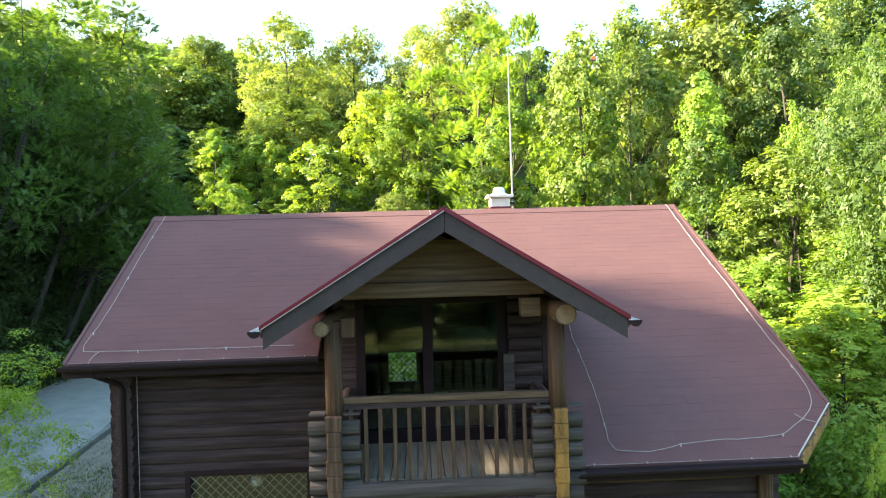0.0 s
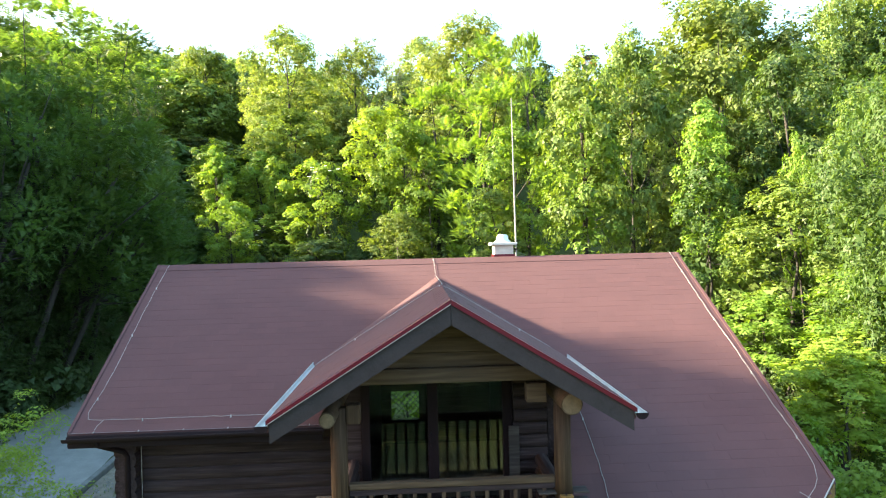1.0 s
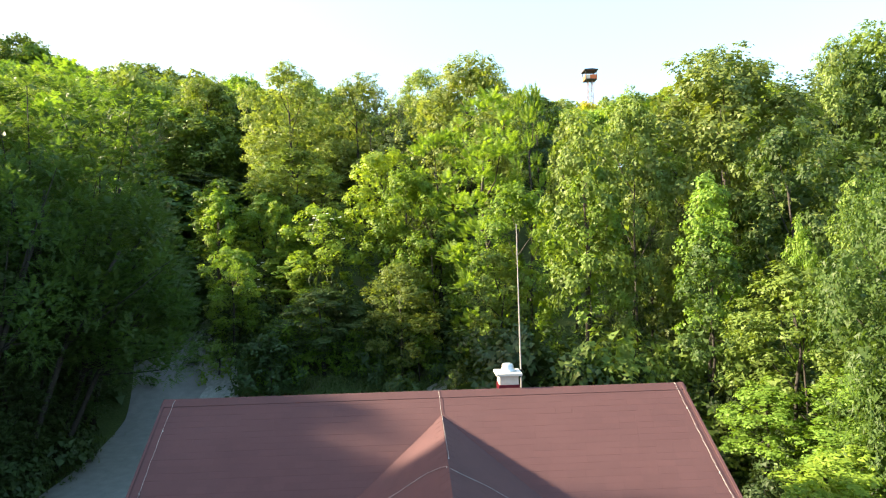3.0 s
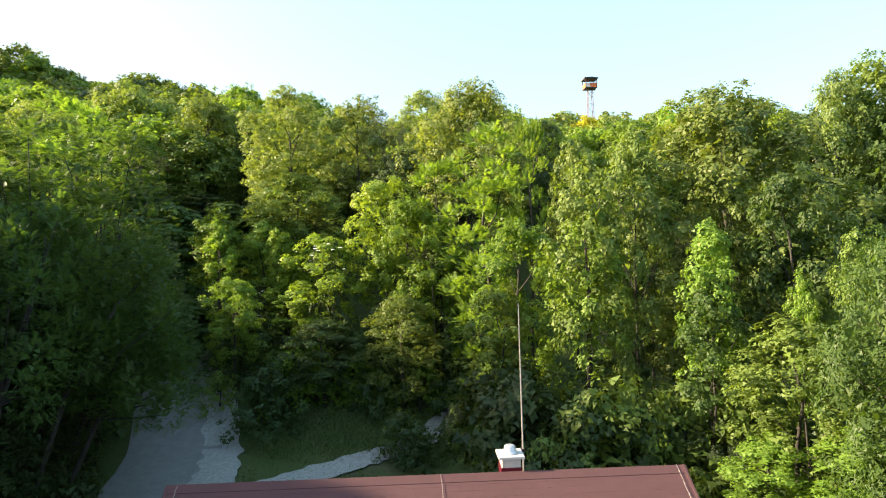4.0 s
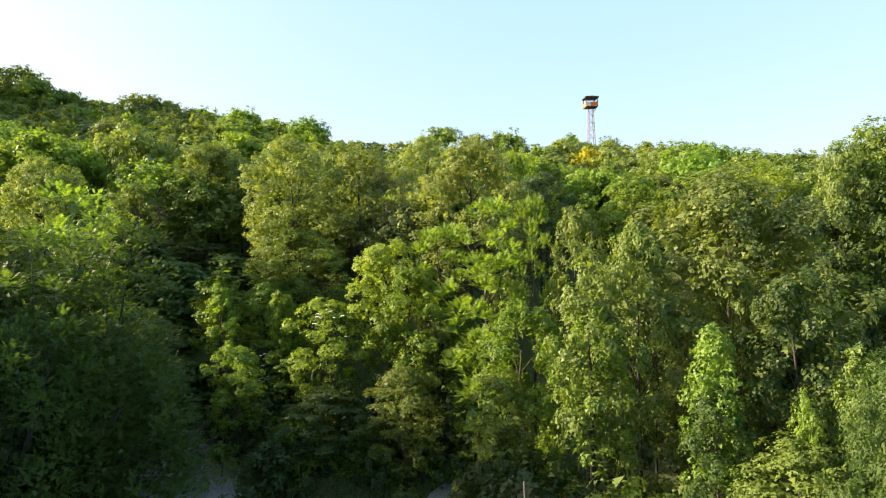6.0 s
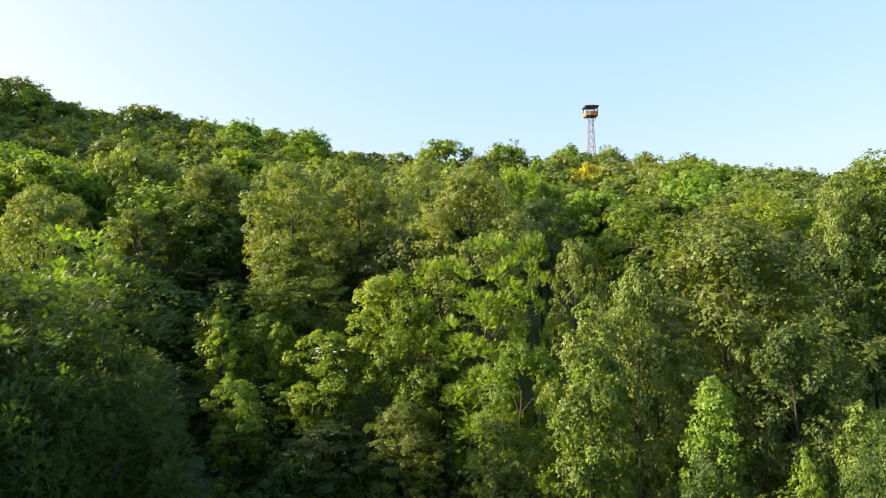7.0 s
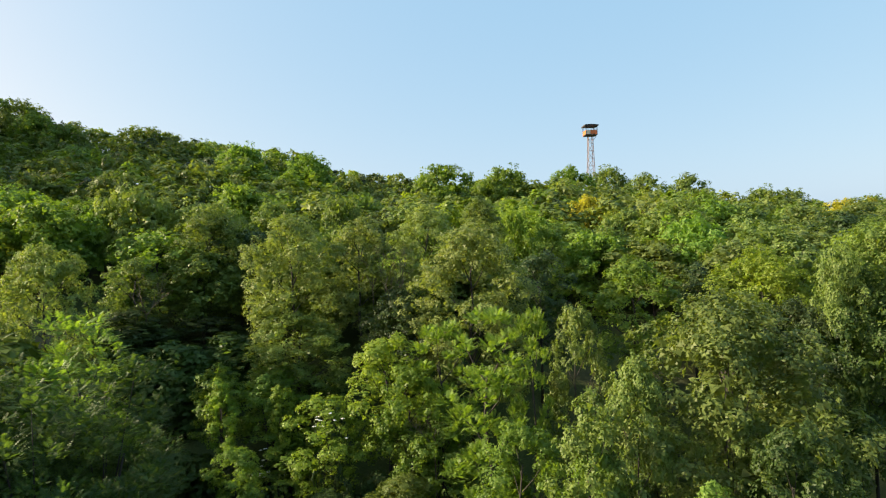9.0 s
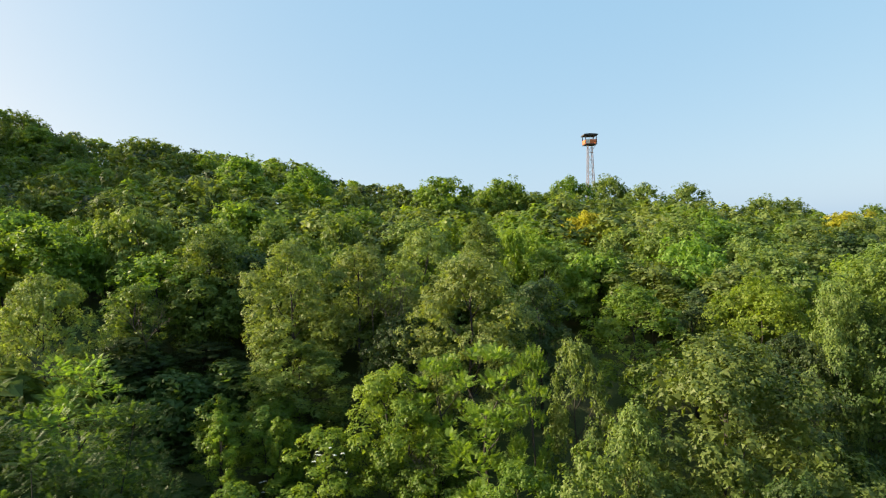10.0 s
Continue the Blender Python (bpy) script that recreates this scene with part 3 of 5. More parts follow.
for x0, x1, z0, z1 in ((WALL_X0, BWIN[0], 0.0, 4.3), (BWIN[1], WALL_X1, 0.0, 4.3), (BWIN[0], BWIN[1], 0.0, BWIN[2]), (BWIN[0], BWIN[1], BWIN[3], 4.3)):
    part("wall", box(x0, x1, 15.2, 15.3, z0, z1), LOG_X, house)
for gx in (WALL_X0 + 0.05, WALL_X1 - 0.15):
    part("gable_wall", prism([(9.1, 3.4), (15.2, 3.4), (15.2, roof_z(15.2) - 0.16), (RIDGE_Y, RIDGE_Z - 0.16), (9.1, roof_z(9.1) - 0.16)], "x", gx, gx + 0.1), LOG_Y, house)

# right-hand front wall under the low eaves
wall_low = part("wall", box(1.7, 4.15, 7.35, 7.47, 0.0, 3.3), LOG_X, house)
z = 0.3
while z < 3.2:
    if 1.1 < z < 2.45:
        log((1.72, 7.357, z), (2.05, 7.357, z), P * 0.75, LOG_X, wall_low, rng)
        log((3.55, 7.357, z), (4.2, 7.357, z), P * 0.75, LOG_X, wall_low, rng)
    else:
        log((1.72, 7.357, z), (4.3, 7.357, z), P * 0.75, LOG_X if z < 2.7 else BEAM_X, wall_low, rng)
    z += P
part("wall", box(4.05, 4.15, 7.48, 9.0, 0.0, 3.35), LOG_Y, house)
log((4.1, 7.2, 0.1), (4.1, 7.2, 3.0), 0.09, POST_Z, house, rng, name="corner_post")


# lower window with a diamond grille
def lattice(x0, x1, z0, z1, y, step, r, mat, parent):
    """Crossed diagonal bars in the plane of a window."""
    pieces = []
    w, h = x1 - x0, z1 - z0
    for sgn in (1, -1):
        k = -h
        while k < w + (h if sgn < 0 else 0):
            pts = []
            # the bar x = k + s on the way up, clipped to the opening
            a0, a1 = (max(0, k), min(w, k + h)) if sgn > 0 else (max(0, k - h), min(w, k))
            if a1 - a0 > 0.02:
                if sgn > 0:
                    pts = [(x0 + a0, z0 + a0 - k), (x0 + a1, z0 + a1 - k)]
                else:
                    pts = [(x0 + a0, z0 + k - a0), (x0 + a1, z0 + k - a1)]
                pieces.append(tube([(pts[0][0], y + 0.004 * sgn, pts[0][1]), (pts[1][0], y + 0.004 * sgn, pts[1][1])], r, 5))
            k += step
    return part("grille", join(*pieces), mat, parent, "crossed diamond grille")


def window_unit(parent, x0, x1, z0, z1, y, step, grille=True):
    win = part("window", box(x0 - 0.08, x0, y - 0.05, y + 0.06, z0, z1, 0.008), FRAME, parent, "window behind a diamond grille")
    part("frame", box(x1, x1 + 0.08, y - 0.05, y + 0.06, z0, z1, 0.008), FRAME, win)
    part("frame", box(x0 - 0.08, x1 + 0.08, y - 0.055, y + 0.06, z1, z1 + 0.08, 0.008), FRAME, win)
    part("sill", box(x0 - 0.1, x1 + 0.1, y - 0.1, y + 0.06, z0 - 0.07, z0, 0.008), FRAME, win)
    part("pane", box(x0, x1, y + 0.02, y + 0.028, z0, z1), GLASS, win)
    if grille:
        lattice(x0, x1, z0, z1, y - 0.03, step, 0.007, GRILLE, win)
    return win


window_unit(house, WIN[0], WIN[1], WIN[2], WIN[3], WALL_Y - 0.1, 0.14)
window_unit(house, 2.15, 3.45, 1.2, 2.42, 7.25, 0.14, False)

# downpipe at the corner
dp = [(-4.46, 8.39, ez_l - 0.08), (-4.45, 8.42, ez_l - 0.15), (-4.24, 8.70, ez_l - 0.34), (-4.21, 8.76, ez_l - 0.43), (-4.21, 8.76, 0.2)]
part("downpipe", tube(dp, 0.038, 10), GUTTER, house, "dark brown downpipe", smooth=True)

part("conduit", tube([(-4.06, 8.86, ez_l - 0.2), (-4.05, 8.84, 3.0), (-4.04, 8.84, 0.3)], 0.0045, 6), WIRE, house, "pale cable down the corner")

# ---- balcony ----
BX0, BX1, BY = -0.965, 1.50, 6.75
rng = random.Random(8)
for bx, lo, hi, mat in ((BX0, -1.24, -0.69, GREY_X), (BX1 + 0.01, 1.22, 1.77, GREY_X)):
    stack = part("balcony_corner", box(bx - 0.05, bx + 0.05, BY - 0.05, BY + 0.05, 0.0, 3.6), LOG_X, house, "crossed log ends of the balcony corner")
    z = 0.1
    while z < 3.8:
        log((lo + rng.uniform(-0.02, 0.02), BY, z), (hi + rng.uniform(-0.02, 0.02), BY, z), 0.083, mat, stack, rng)
        z += 0.162
    z = 0.18
    while z < 3.75:
        y_end = BY - 0.16 + rng.uniform(-0.01, 0.01)
        log((bx, y_end + 0.01, z), (bx, 8.05, z), 0.083, LOG_Y, stack, rng)
        wd = rng.uniform(0.074, 0.09) if bx < 0 else rng.uniform(0.068, 0.078)
        part("sawn_end", box(bx - wd, bx + wd, y_end, y_end + 0.07, z - 0.08, z + 0.08, 0.012), POST_Z if bx < 0 else OCHRE, stack)
        z += 0.162
    part("cap_board", box(lo - 0.005, bx - 0.10, BY - 0.085, BY + 0.085, 3.815, 3.835, 0.006), GREY_X, stack)
    part("cap_board", box(bx + 0.10, hi + 0.005, BY - 0.085, BY + 0.085, 3.815, 3.835, 0.006), GREY_X, stack)
    part("post", tube([(bx, BY, 3.76), (bx - 0.005, BY, 4.3), (bx, BY, 4.83)], [0.098, 0.092, 0.095], 14), POST_Z, house, "round brown wooden post", smooth=True)
    pz, px, pr = (4.80, bx - 0.07, 0.085) if bx < 0 else (4.88, bx + 0.02, 0.115)
    purlin = part("purlin", tube([(px, 6.36, pz), (px, 8.0, pz)], pr, 16), BEAM_X, house, "round purlin log with a pale sawn end", smooth=False)
    part("sawn_end", tube([(px, 6.352, pz), (px, 6.359, pz)], pr - 0.012, 16), END_WOOD, purlin)
for bx, bz, half, wood in ((-0.80, 4.66, 0.075, POST_Z), (1.22, 4.83, 0.11, BEAM_X)):
    part("bracket", box(bx - half, bx + half, BY - 0.07, BY + 0.09, bz, bz + 0.21, 0.015), wood, house)

# tie beam and the logs that fill the gable
part("tie_beam", box(-0.85, 1.38, BY - 0.05, BY + 0.12, 5.07, 5.24, 0.03), BEAM_X, house, "brown tie beam across the balcony")
for z0, z1 in ((5.246, 5.40), (5.406, 5.56), (5.566, 5.70)):
    lo, hi = (DZ - 0.15 - z0) / DSLOPE, (DZ - 0.15 - z1) / DSLOPE
    part("gable_board", prism([(DX - lo, z0), (DX + lo, z0), (DX + hi, z1), (DX - hi, z1)], "y", BY + 0.0, BY + 0.06), BEAM_X, house)

# railing
railing = part("railing", box(BX0 + 0.1, BX1 - 0.09, BY - 0.035, BY + 0.055, 3.925, 3.995, 0.015), BEAM_X, house, "brown wooden balcony railing with square balusters")
part("rail", box(BX0 + 0.1, BX1 - 0.09, BY - 0.02, BY + 0.035, 3.86, 3.922, 0.008), LOG_X, railing)
n_bal = 14
for i in range(n_bal):
    bx = -0.79 + i * (1.29 + 0.79) / (n_bal - 1)
    part("baluster", box(bx - 0.022, bx + 0.022, BY - 0.015, BY + 0.025, 3.06, 3.88, 0.006), POST_Z, railing)
log((BX0 + 0.06, BY - 0.03, 2.96), (BX1 - 0.06, BY - 0.03, 2.96), 0.105, GREY_X, house, rng, name="floor_beam", label="weathered grey floor beam")
log((BX0 + 0.06, BY, 2.78), (BX1 - 0.06, BY, 2.78), 0.095, LOG_X, house, rng, name="floor_beam")

# deck
deck = part("deck", box(-1.0, 1.55, 6.86, 8.1, 2.9, 3.0), LOG_Y, house, "weathered balcony deck of narrow boards")
bx = -0.98
while bx < 1.5:
    part("board", box(bx, bx + 0.142, 6.84, 8.1, 3.003, 3.05, 0.004), DECK_Y, deck)
    bx += 0.152

# door wall with two glazed leaves
DOOR_Y = 8.12
part("wall", box(-1.05, -0.86, DOOR_Y, DOOR_Y + 0.14, 3.05, 4.999), LOG_X, house)
part("wall", box(1.14, 1.62, DOOR_Y, DOOR_Y + 0.14, 3.05, 4.999), LOG_X, house)
part("wall", prism([(-1.05, 5.0), (1.62, 5.0), (1.62, 5.02), (DX + 1.2, 5.12), (DX, 5.8), (DX - 1.2, 5.12), (-1.05, 5.02)], "y", DOOR_Y, DOOR_Y + 0.14), LOG_X, house)
for z in np.arange(3.12, 5.0, 0.17):
    log((1.16, DOOR_Y - 0.02, z), (1.6, DOOR_Y - 0.02, z), 0.088, LOG_X, house, rng)
door_frame = part("door", box(-0.86, -0.74, DOOR_Y - 0.04, DOOR_Y + 0.1, 3.05, 4.98, 0.01), FRAME, house, "dark framed glazed balcony door")
for x0, x1, z0, z1 in ((1.02, 1.14, 3.05, 4.98), (0.02, 0.16, 3.05, 4.98), (-0.74, 0.02, 4.88, 4.98), (0.16, 1.02, 4.88, 4.98), (-0.74, 0.02, 3.05, 3.22), (0.16, 1.02, 3.05, 3.22)):
    part("frame", box(x0, x1, DOOR_Y - 0.035, DOOR_Y + 0.08, z0, z1, 0.008), FRAME, door_frame)
part("pane", box(-0.74, 0.02, DOOR_Y + 0.02, DOOR_Y + 0.03, 3.22, 4.88), GLASS, door_frame)
part("pane", box(0.16, 1.02, DOOR_Y + 0.02, DOOR_Y + 0.03, 3.22, 4.88), GLASS, door_frame)
part("handle", tube([(0.06, DOOR_Y - 0.05, 3.95), (0.06, DOOR_Y - 0.09, 3.97), (0.06, DOOR_Y - 0.09, 4.1), (0.06, DOOR_Y - 0.05, 4.12)], 0.01, 6), GUTTER, door_frame)
board = part("leaning_board", box(1.08, 1.22, DOOR_Y - 0.14, DOOR_Y - 0.11, 3.052, 4.2, 0.006), GREY_X)
tagged(board, "pale grey board leaning on the balcony wall", "board")

# room and stairwell behind the door, with a grilled window in the far wall
part("floor", box(-1.05, 1.62, DOOR_Y + 0.15, 11.2, 2.85, 3.0), DECK_Y, house)
for x0, x1 in ((-1.16, -1.06), (1.63, 1.73)):
    part("cheek_wall", prism([(DOOR_Y, 1.8), (15.2, 1.8), (15.2, 4.1), (12.04, 5.9), (10.4, 5.05), (DOOR_Y, 5.05)], "x", x0, x1), LOG_Y, house)
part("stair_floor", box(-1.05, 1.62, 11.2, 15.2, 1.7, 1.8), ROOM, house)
lattice(BWIN[0], BWIN[1], BWIN[2], BWIN[3], 15.25, 0.14, 0.008, GRILLE, house)

# ---- chimney and mast ----
chimney = part("chimney", box(1.47, 1.85, 12.12, 12.5, 6.05, 6.60, 0.008), PLASTER, house, "plastered chimney with a slab cap")
part("cap", box(1.40, 1.92, 12.05, 12.57, 6.60, 6.655, 0.012), CAPSTONE, chimney)
part("flashing", box(1.45, 1.87, 12.10, 12.52, 6.05, 6.42, 0.005), RED_METAL, chimney)
ring = [(1.66, 12.31, z) for z in (6.655, 6.685, 6.69, 6.71, 6.78, 6.80, 6.81)]
cowl = part("cowl", tube(ring, [0.165, 0.165, 0.14, 0.125, 0.115, 0.105, 0.09], 20), COWL, chimney, "squat round metal chimney cowl", smooth=True)
part("flue_opening", tube([(1.66, 12.31, 6.811), (1.66, 12.31, 6.816)], 0.075, 16), ZINC, cowl)
mast = part("antenna_mast", tube([(1.98, 12.6, 6.15), (1.97, 12.6, 7.6), (1.955, 12.6, 9.65)], [0.018, 0.015, 0.008], 8), WIRE)
tagged(mast, "thin pale lightning rod beside the chimney", "lightning rod")
part("clamp", box(1.85, 2.0, 12.5, 12.62, 6.5, 6.53), GUTTER, chimney)
part("clamp", box(1.85, 2.0, 12.5, 12.62, 6.60, 6.63), GUTTER, chimney)


# ---- lightning wires on the roof ----
def over_roof(x, y, on="main"):
    return max(dormer_z(x, y), roof_z(y)) if on == "dormer" else roof_z(y)


def wire(pts, r=0.0032, lift=0.03, wob=0.012, seed=0, on="main"):
    rng = random.Random(seed)
    out = []
    for i in range(len(pts) - 1):
        p0, p1, p2, p3 = (Vector(pts[max(0, min(len(pts) - 1, i + k))]) for k in (-1, 0, 1, 2))
        n = max(1, int((p2 - p1).length / 0.12))
        for k in range(n):
            a = k / n
            q = 0.5 * (2 * p1 + (p2 - p0) * a + (2 * p0 - 5 * p1 + 4 * p2 - p3) * a * a + (3 * p1 - p0 - 3 * p2 + p3) * a ** 3)
            x, y = q.x + rng.uniform(-wob, wob) * 0.6, q.y + rng.uniform(-wob, wob) * 0.6
            out.append((x, y, over_roof(x, y, on) + lift))
    out.append((*pts[-1], over_roof(*pts[-1], on) + lift))
    w = part("lightning_wire", tube(out, r, 6), WIRE)
    tagged(w, "pale lightning conductor wire clipped along the roof", "wire", group="roof wires")
    for p in out[5::9]:
        part("clip", box(p[0] - 0.006, p[0] + 0.006, p[1] - 0.006, p[1] + 0.006, p[2] - 0.03, p[2] + 0.006), ZINC, w)
    return w


wire([(4.97, 12.02), (4.94, 10.6), (4.95, 9.57), (4.94, 8.6), (4.96, 7.99), (4.93, 7.6), (4.86, 7.42), (4.59, 7.2), (4.22, 7.01), (4.03, 6.98), (3.28, 6.96), (2.86, 6.91), (2.58, 6.86), (2.2, 6.9), (2.15, 7.01), (2.19, 7.5), (2.19, 8.11), (2.16, 8.62), (2.2, 9.0)], seed=1)
wire([(-4.87, 12.0), (-4.84, 11.2), (-4.76, 10.1), (-4.71, 9.3), (-4.72, 8.74), (-4.67, 8.63), (-4.03, 8.62), (-2.72, 8.62), (-1.78, 8.63)], seed=2)
wire([(0.24, 12.02), (0.27, 11.5), (0.28, 10.4), (0.29, 9.1)], seed=3, on="dormer")
wire([(-1.68, 8.93), (-1.14, 9.03), (-0.47, 9.01), (-0.04, 9.0), (0.16, 8.87), (0.36, 8.68), (0.85, 8.8), (1.5, 8.8), (1.85, 8.85)], seed=4, on="dormer")
wire([(4.52, 7.26), (4.61, 7.19), (4.73, 7.14)], seed=6)
wire([(-4.45, 8.62), (-4.5, 8.52), (-4.5, 8.46)], seed=5)

# ---- watch tower on the hill ----
def build_tower():
    tw = thing("watch_tower", "orange and white watch cabin on a steel lattice mast", "tower", at=(35.6, 122.9, 0))
    base, top = height(35.6, 122.9), 42.85
    legs = [(-1, -1), (1, -1), (1, 1), (-1, 1)]
    w0, w1 = 0.95, 0.42
    for sx, sy in legs:
        part("leg", tube([(sx * w0, sy * w0, base), (sx * w1, sy * w1, top)], 0.06, 6), STEEL, tw)
    n = 12
    for i in range(n):
        za, zb = base + (top - base) * i / n, base + (top - base) * (i + 1) / n
        wa, wb = w0 + (w1 - w0) * i / n, w0 + (w1 - w0) * (i + 1) / n
        for k in range(4):
            (ax, ay), (bx, by) = legs[k], legs[(k + 1) % 4]
            part("brace", tube([(ax * wa, ay * wa, za), (bx * wb, by * wb, zb)], 0.035, 5), STEEL, tw)
            part("brace", tube([(ax * wb, ay * wb, zb), (bx * wb, by * wb, zb)], 0.03, 5), STEEL, tw)
    cab = part("cabin", box(-1.2, 1.2, -1.2, 1.2, top, top + 0.16, 0.02), CAB_DARK, tw, "small open watch cabin")
    part("panel", box(-1.16, -0.25, -1.18, -1.12, top + 0.2, top + 1.0), CAB_PALE, cab)
    part("panel", box(-0.24, 1.16, -1.18, -1.12, top + 0.2, top + 1.0), CAB_ORANGE, cab)
    for s in (-1, 1):
        part("panel", box(s * 1.15 - 0.03, s * 1.15 + 0.03, -1.1, 1.15, top + 0.2, top + 1.0), CAB_ORANGE, cab)
    part("panel", box(-1.16, 1.16, 1.12, 1.18, top + 0.2, top + 1.0), CAB_PALE, cab)
    for sx, sy in legs:
        part("corner_post", box(sx * 1.13 - 0.06, sx * 1.13 + 0.06, sy * 1.13 - 0.06, sy * 1.13 + 0.06, top + 0.16, top + 1.85), CAB_DARK, cab)
    for i in range(-3, 4):
        part("mullion", box(i * 0.3 - 0.02, i * 0.3 + 0.02, -1.17, -1.13, top + 1.0, top + 1.85), CAB_DARK, cab)
    part("roof", prism([(-1.4, top + 1.85), (1.4, top + 1.85), (1.4, top + 2.05), (0.0, top + 2.2), (-1.4, top + 2.1)], "y", -1.4, 1.4), CAB_DARK, cab)
    for s in (-1, 1):
        part("strut", tube([(s * 0.42, -0.42, top - 1.0), (s * 1.1, -1.1, top)], 0.05, 5), STEEL, tw)


build_tower()

# ---- trees ----
def unit(v):
    return v / np.maximum(1e-9, np.linalg.norm(v, axis=1, keepdims=True))


def leaf_arrays(rs, p, nrm, length, width, droop):
    """Leaf blades at p: three corners each."""
    n = len(p)
    t = unit(rs.normal(size=(n, 3)) + np.array([0, 0, -droop]))
    t = unit(t - nrm * np.sum(t * nrm, axis=1, keepdims=True) * 0.8)
    s = unit(np.cross(nrm, t))
    L = (length * rs.uniform(0.65, 1.35, n))[:, None]
    W = L * width * rs.uniform(0.8, 1.2, n)[:, None]
    v = np.empty((n, 3, 3))
    v[:, 0], v[:, 1], v[:, 2] = p - s * W * 0.5, p + s * W * 0.5 + nrm * W * 0.15, p + t * L
    return v.reshape(-1, 3)


def leaf_mesh(name, verts, mats, kinds=None):
    n = len(verts) // 3
    me = bpy.data.meshes.new(name)
    me.vertices.add(len(verts))
    me.vertices.foreach_set("co", verts.astype(np.float32).ravel())
    me.loops.add(n * 3)
    me.loops.foreach_set("vertex_index", np.arange(n * 3, dtype=np.int32))
    me.polygons.add(n)
    me.polygons.foreach_set("loop_start", np.arange(0, n * 3, 3, dtype=np.int32))
    for m in mats:
        me.materials.append(m)
    if kinds is not None:
        me.polygons.foreach_set("material_index", kinds.astype(np.int32))
    me.update(calc_edges=True)
    return me


def crown_points(rs, lobes, clumps, per, size, jag):
    """Leaf places and outward ways: every lobe (centre, radius, way) carries small leafy clumps on its outer side."""
    total = sum(r * r for _, r, _ in lobes)
    P, N = [], []
    for c, r, way in lobes:
        n = max(4, int(clumps * r * r / total))
        d = unit(rs.normal(size=(n * 4, 3)))
        d = d[(d @ way > -0.30) | (d[:, 2] > 0.35)][:n]
        cs = size * rs.uniform(0.6, 1.4, len(d))
        tip = c + d * (r * (0.72 + jag * rs.random(len(d)) ** 2))[:, None]
        k = np.maximum(4, rs.poisson(per * (cs / size) ** 2))
        idx = np.repeat(np.arange(len(d)), k)
        e = unit(rs.normal(size=(len(idx), 3)) + d[idx] * 0.7 + np.array([0, 0, 0.5]))
        rad = cs[idx] * (0.45 + 0.6 * rs.random(len(idx)))
        off = e * rad[:, None]
        off[:, 2] *= 0.85
        P.append(tip[idx] + off)
        N.append(unit(e * 0.6 + d[idx] * 0.5 + np.array([0, 0, 0.45]) + rs.normal(size=(len(idx), 3)) * 0.26))
    return np.concatenate(P), np.concatenate(N)


def frond_arrays(rs, lobes, count, length, leaflet, lift, sag):
    """Feathered leaves: an arching stalk with pairs of leaflets and one at the tip, growing out of every lobe."""
    total = sum(r * r for _, r, _ in lobes)
    out = []
    for c, r, way in lobes:
        n = max(6, int(count * r * r / total))
        d = unit(rs.normal(size=(n * 4, 3)))
        d = d[(d @ way > -0.25) | (d[:, 2] > 0.2)][:n]
        n = len(d)
        root = c + d * (r * (0.55 + 0.45 * rs.random(n)))[:, None]
        t = unit(d * np.array([1, 1, 0.6]) + np.array([0, 0, lift]) + rs.normal(size=(n, 3)) * 0.42)
        s = unit(np.cross(t, np.array([0, 0, 1.0])) + 1e-6)
        L = length * rs.uniform(0.6, 1.35, n)[:, None]
        for k in range(5):
            u = (k + 0.8) / 5.4
            p = root + t * L * u + np.array([0, 0, -1.0]) * sag * L * u * u
            w = leaflet * (0.75 + 0.5 * math.sin(u * 3.0)) * rs.uniform(0.8, 1.2, n)[:, None]
            for side in (-1, 1):
                tip = p + (s * side * 0.9 + t * 0.55) * w + np.array([0, 0, -0.3]) * w
                out.append(np.stack([p - t * w * 0.22, p + t * w * 0.24, tip], 1).reshape(-1, 3))
        p = root + t * L + np.array([0, 0, -1.0]) * sag * L
        out.append(np.stack([p - s * leaflet * 0.25, p + s * leaflet * 0.25, p + t * leaflet - np.array([0, 0, 0.5]) * leaflet], 1).reshape(-1, 3))
    return np.concatenate(out)


def heart_arrays(rs, lobes, per, length):
    """Sparse larger leaves in the shaded heart of every lobe."""
    P = []
    for c, r, way in lobes:
        n = max(3, int(per * r * r))
        P.append(c * np.array([0.9, 0.9, 1.0]) + unit(rs.normal(size=(n, 3))) * (r * 0.62 * rs.random(n) ** 0.4)[:, None])
    P = np.concatenate(P)
    return leaf_arrays(rs, P, unit(rs.normal(size=P.shape) + np.array([0, 0, 0.6])), length, 0.9, 0.2)


def make_lobes(rs, count, R, z0, z1, shape, lobe=(0.26, 0.42)):
    """Lobes spread over a crown between two heights; shape gives the crown's radius at a height from 0 to 1."""
    out = []
    for i in range(count):
        u = ((i + 0.5) / count) ** 0.9
        an = i * 2.39996 + rs.uniform(-0.6, 0.6)
        r_here = R * shape(u)
        r = R * (lobe[0] + (lobe[1] - lobe[0]) * rs.rand() ** 1.4)
        reach = max(0.0, r_here - r * 0.75) * rs.uniform(0.70, 1.15)
        c = np.array([math.cos(an) * reach, math.sin(an) * reach, z0 + (z1 - z0 - r * 0.8) * min(1.0, max(0.0, u + rs.uniform(-0.04, 0.04)))])
        way = np.array([math.cos(an) * (1 - u * 0.8), math.sin(an) * (1 - u * 0.8), 0.2 + u])
        out.append((c, r, way / np.linalg.norm(way)))
    return out


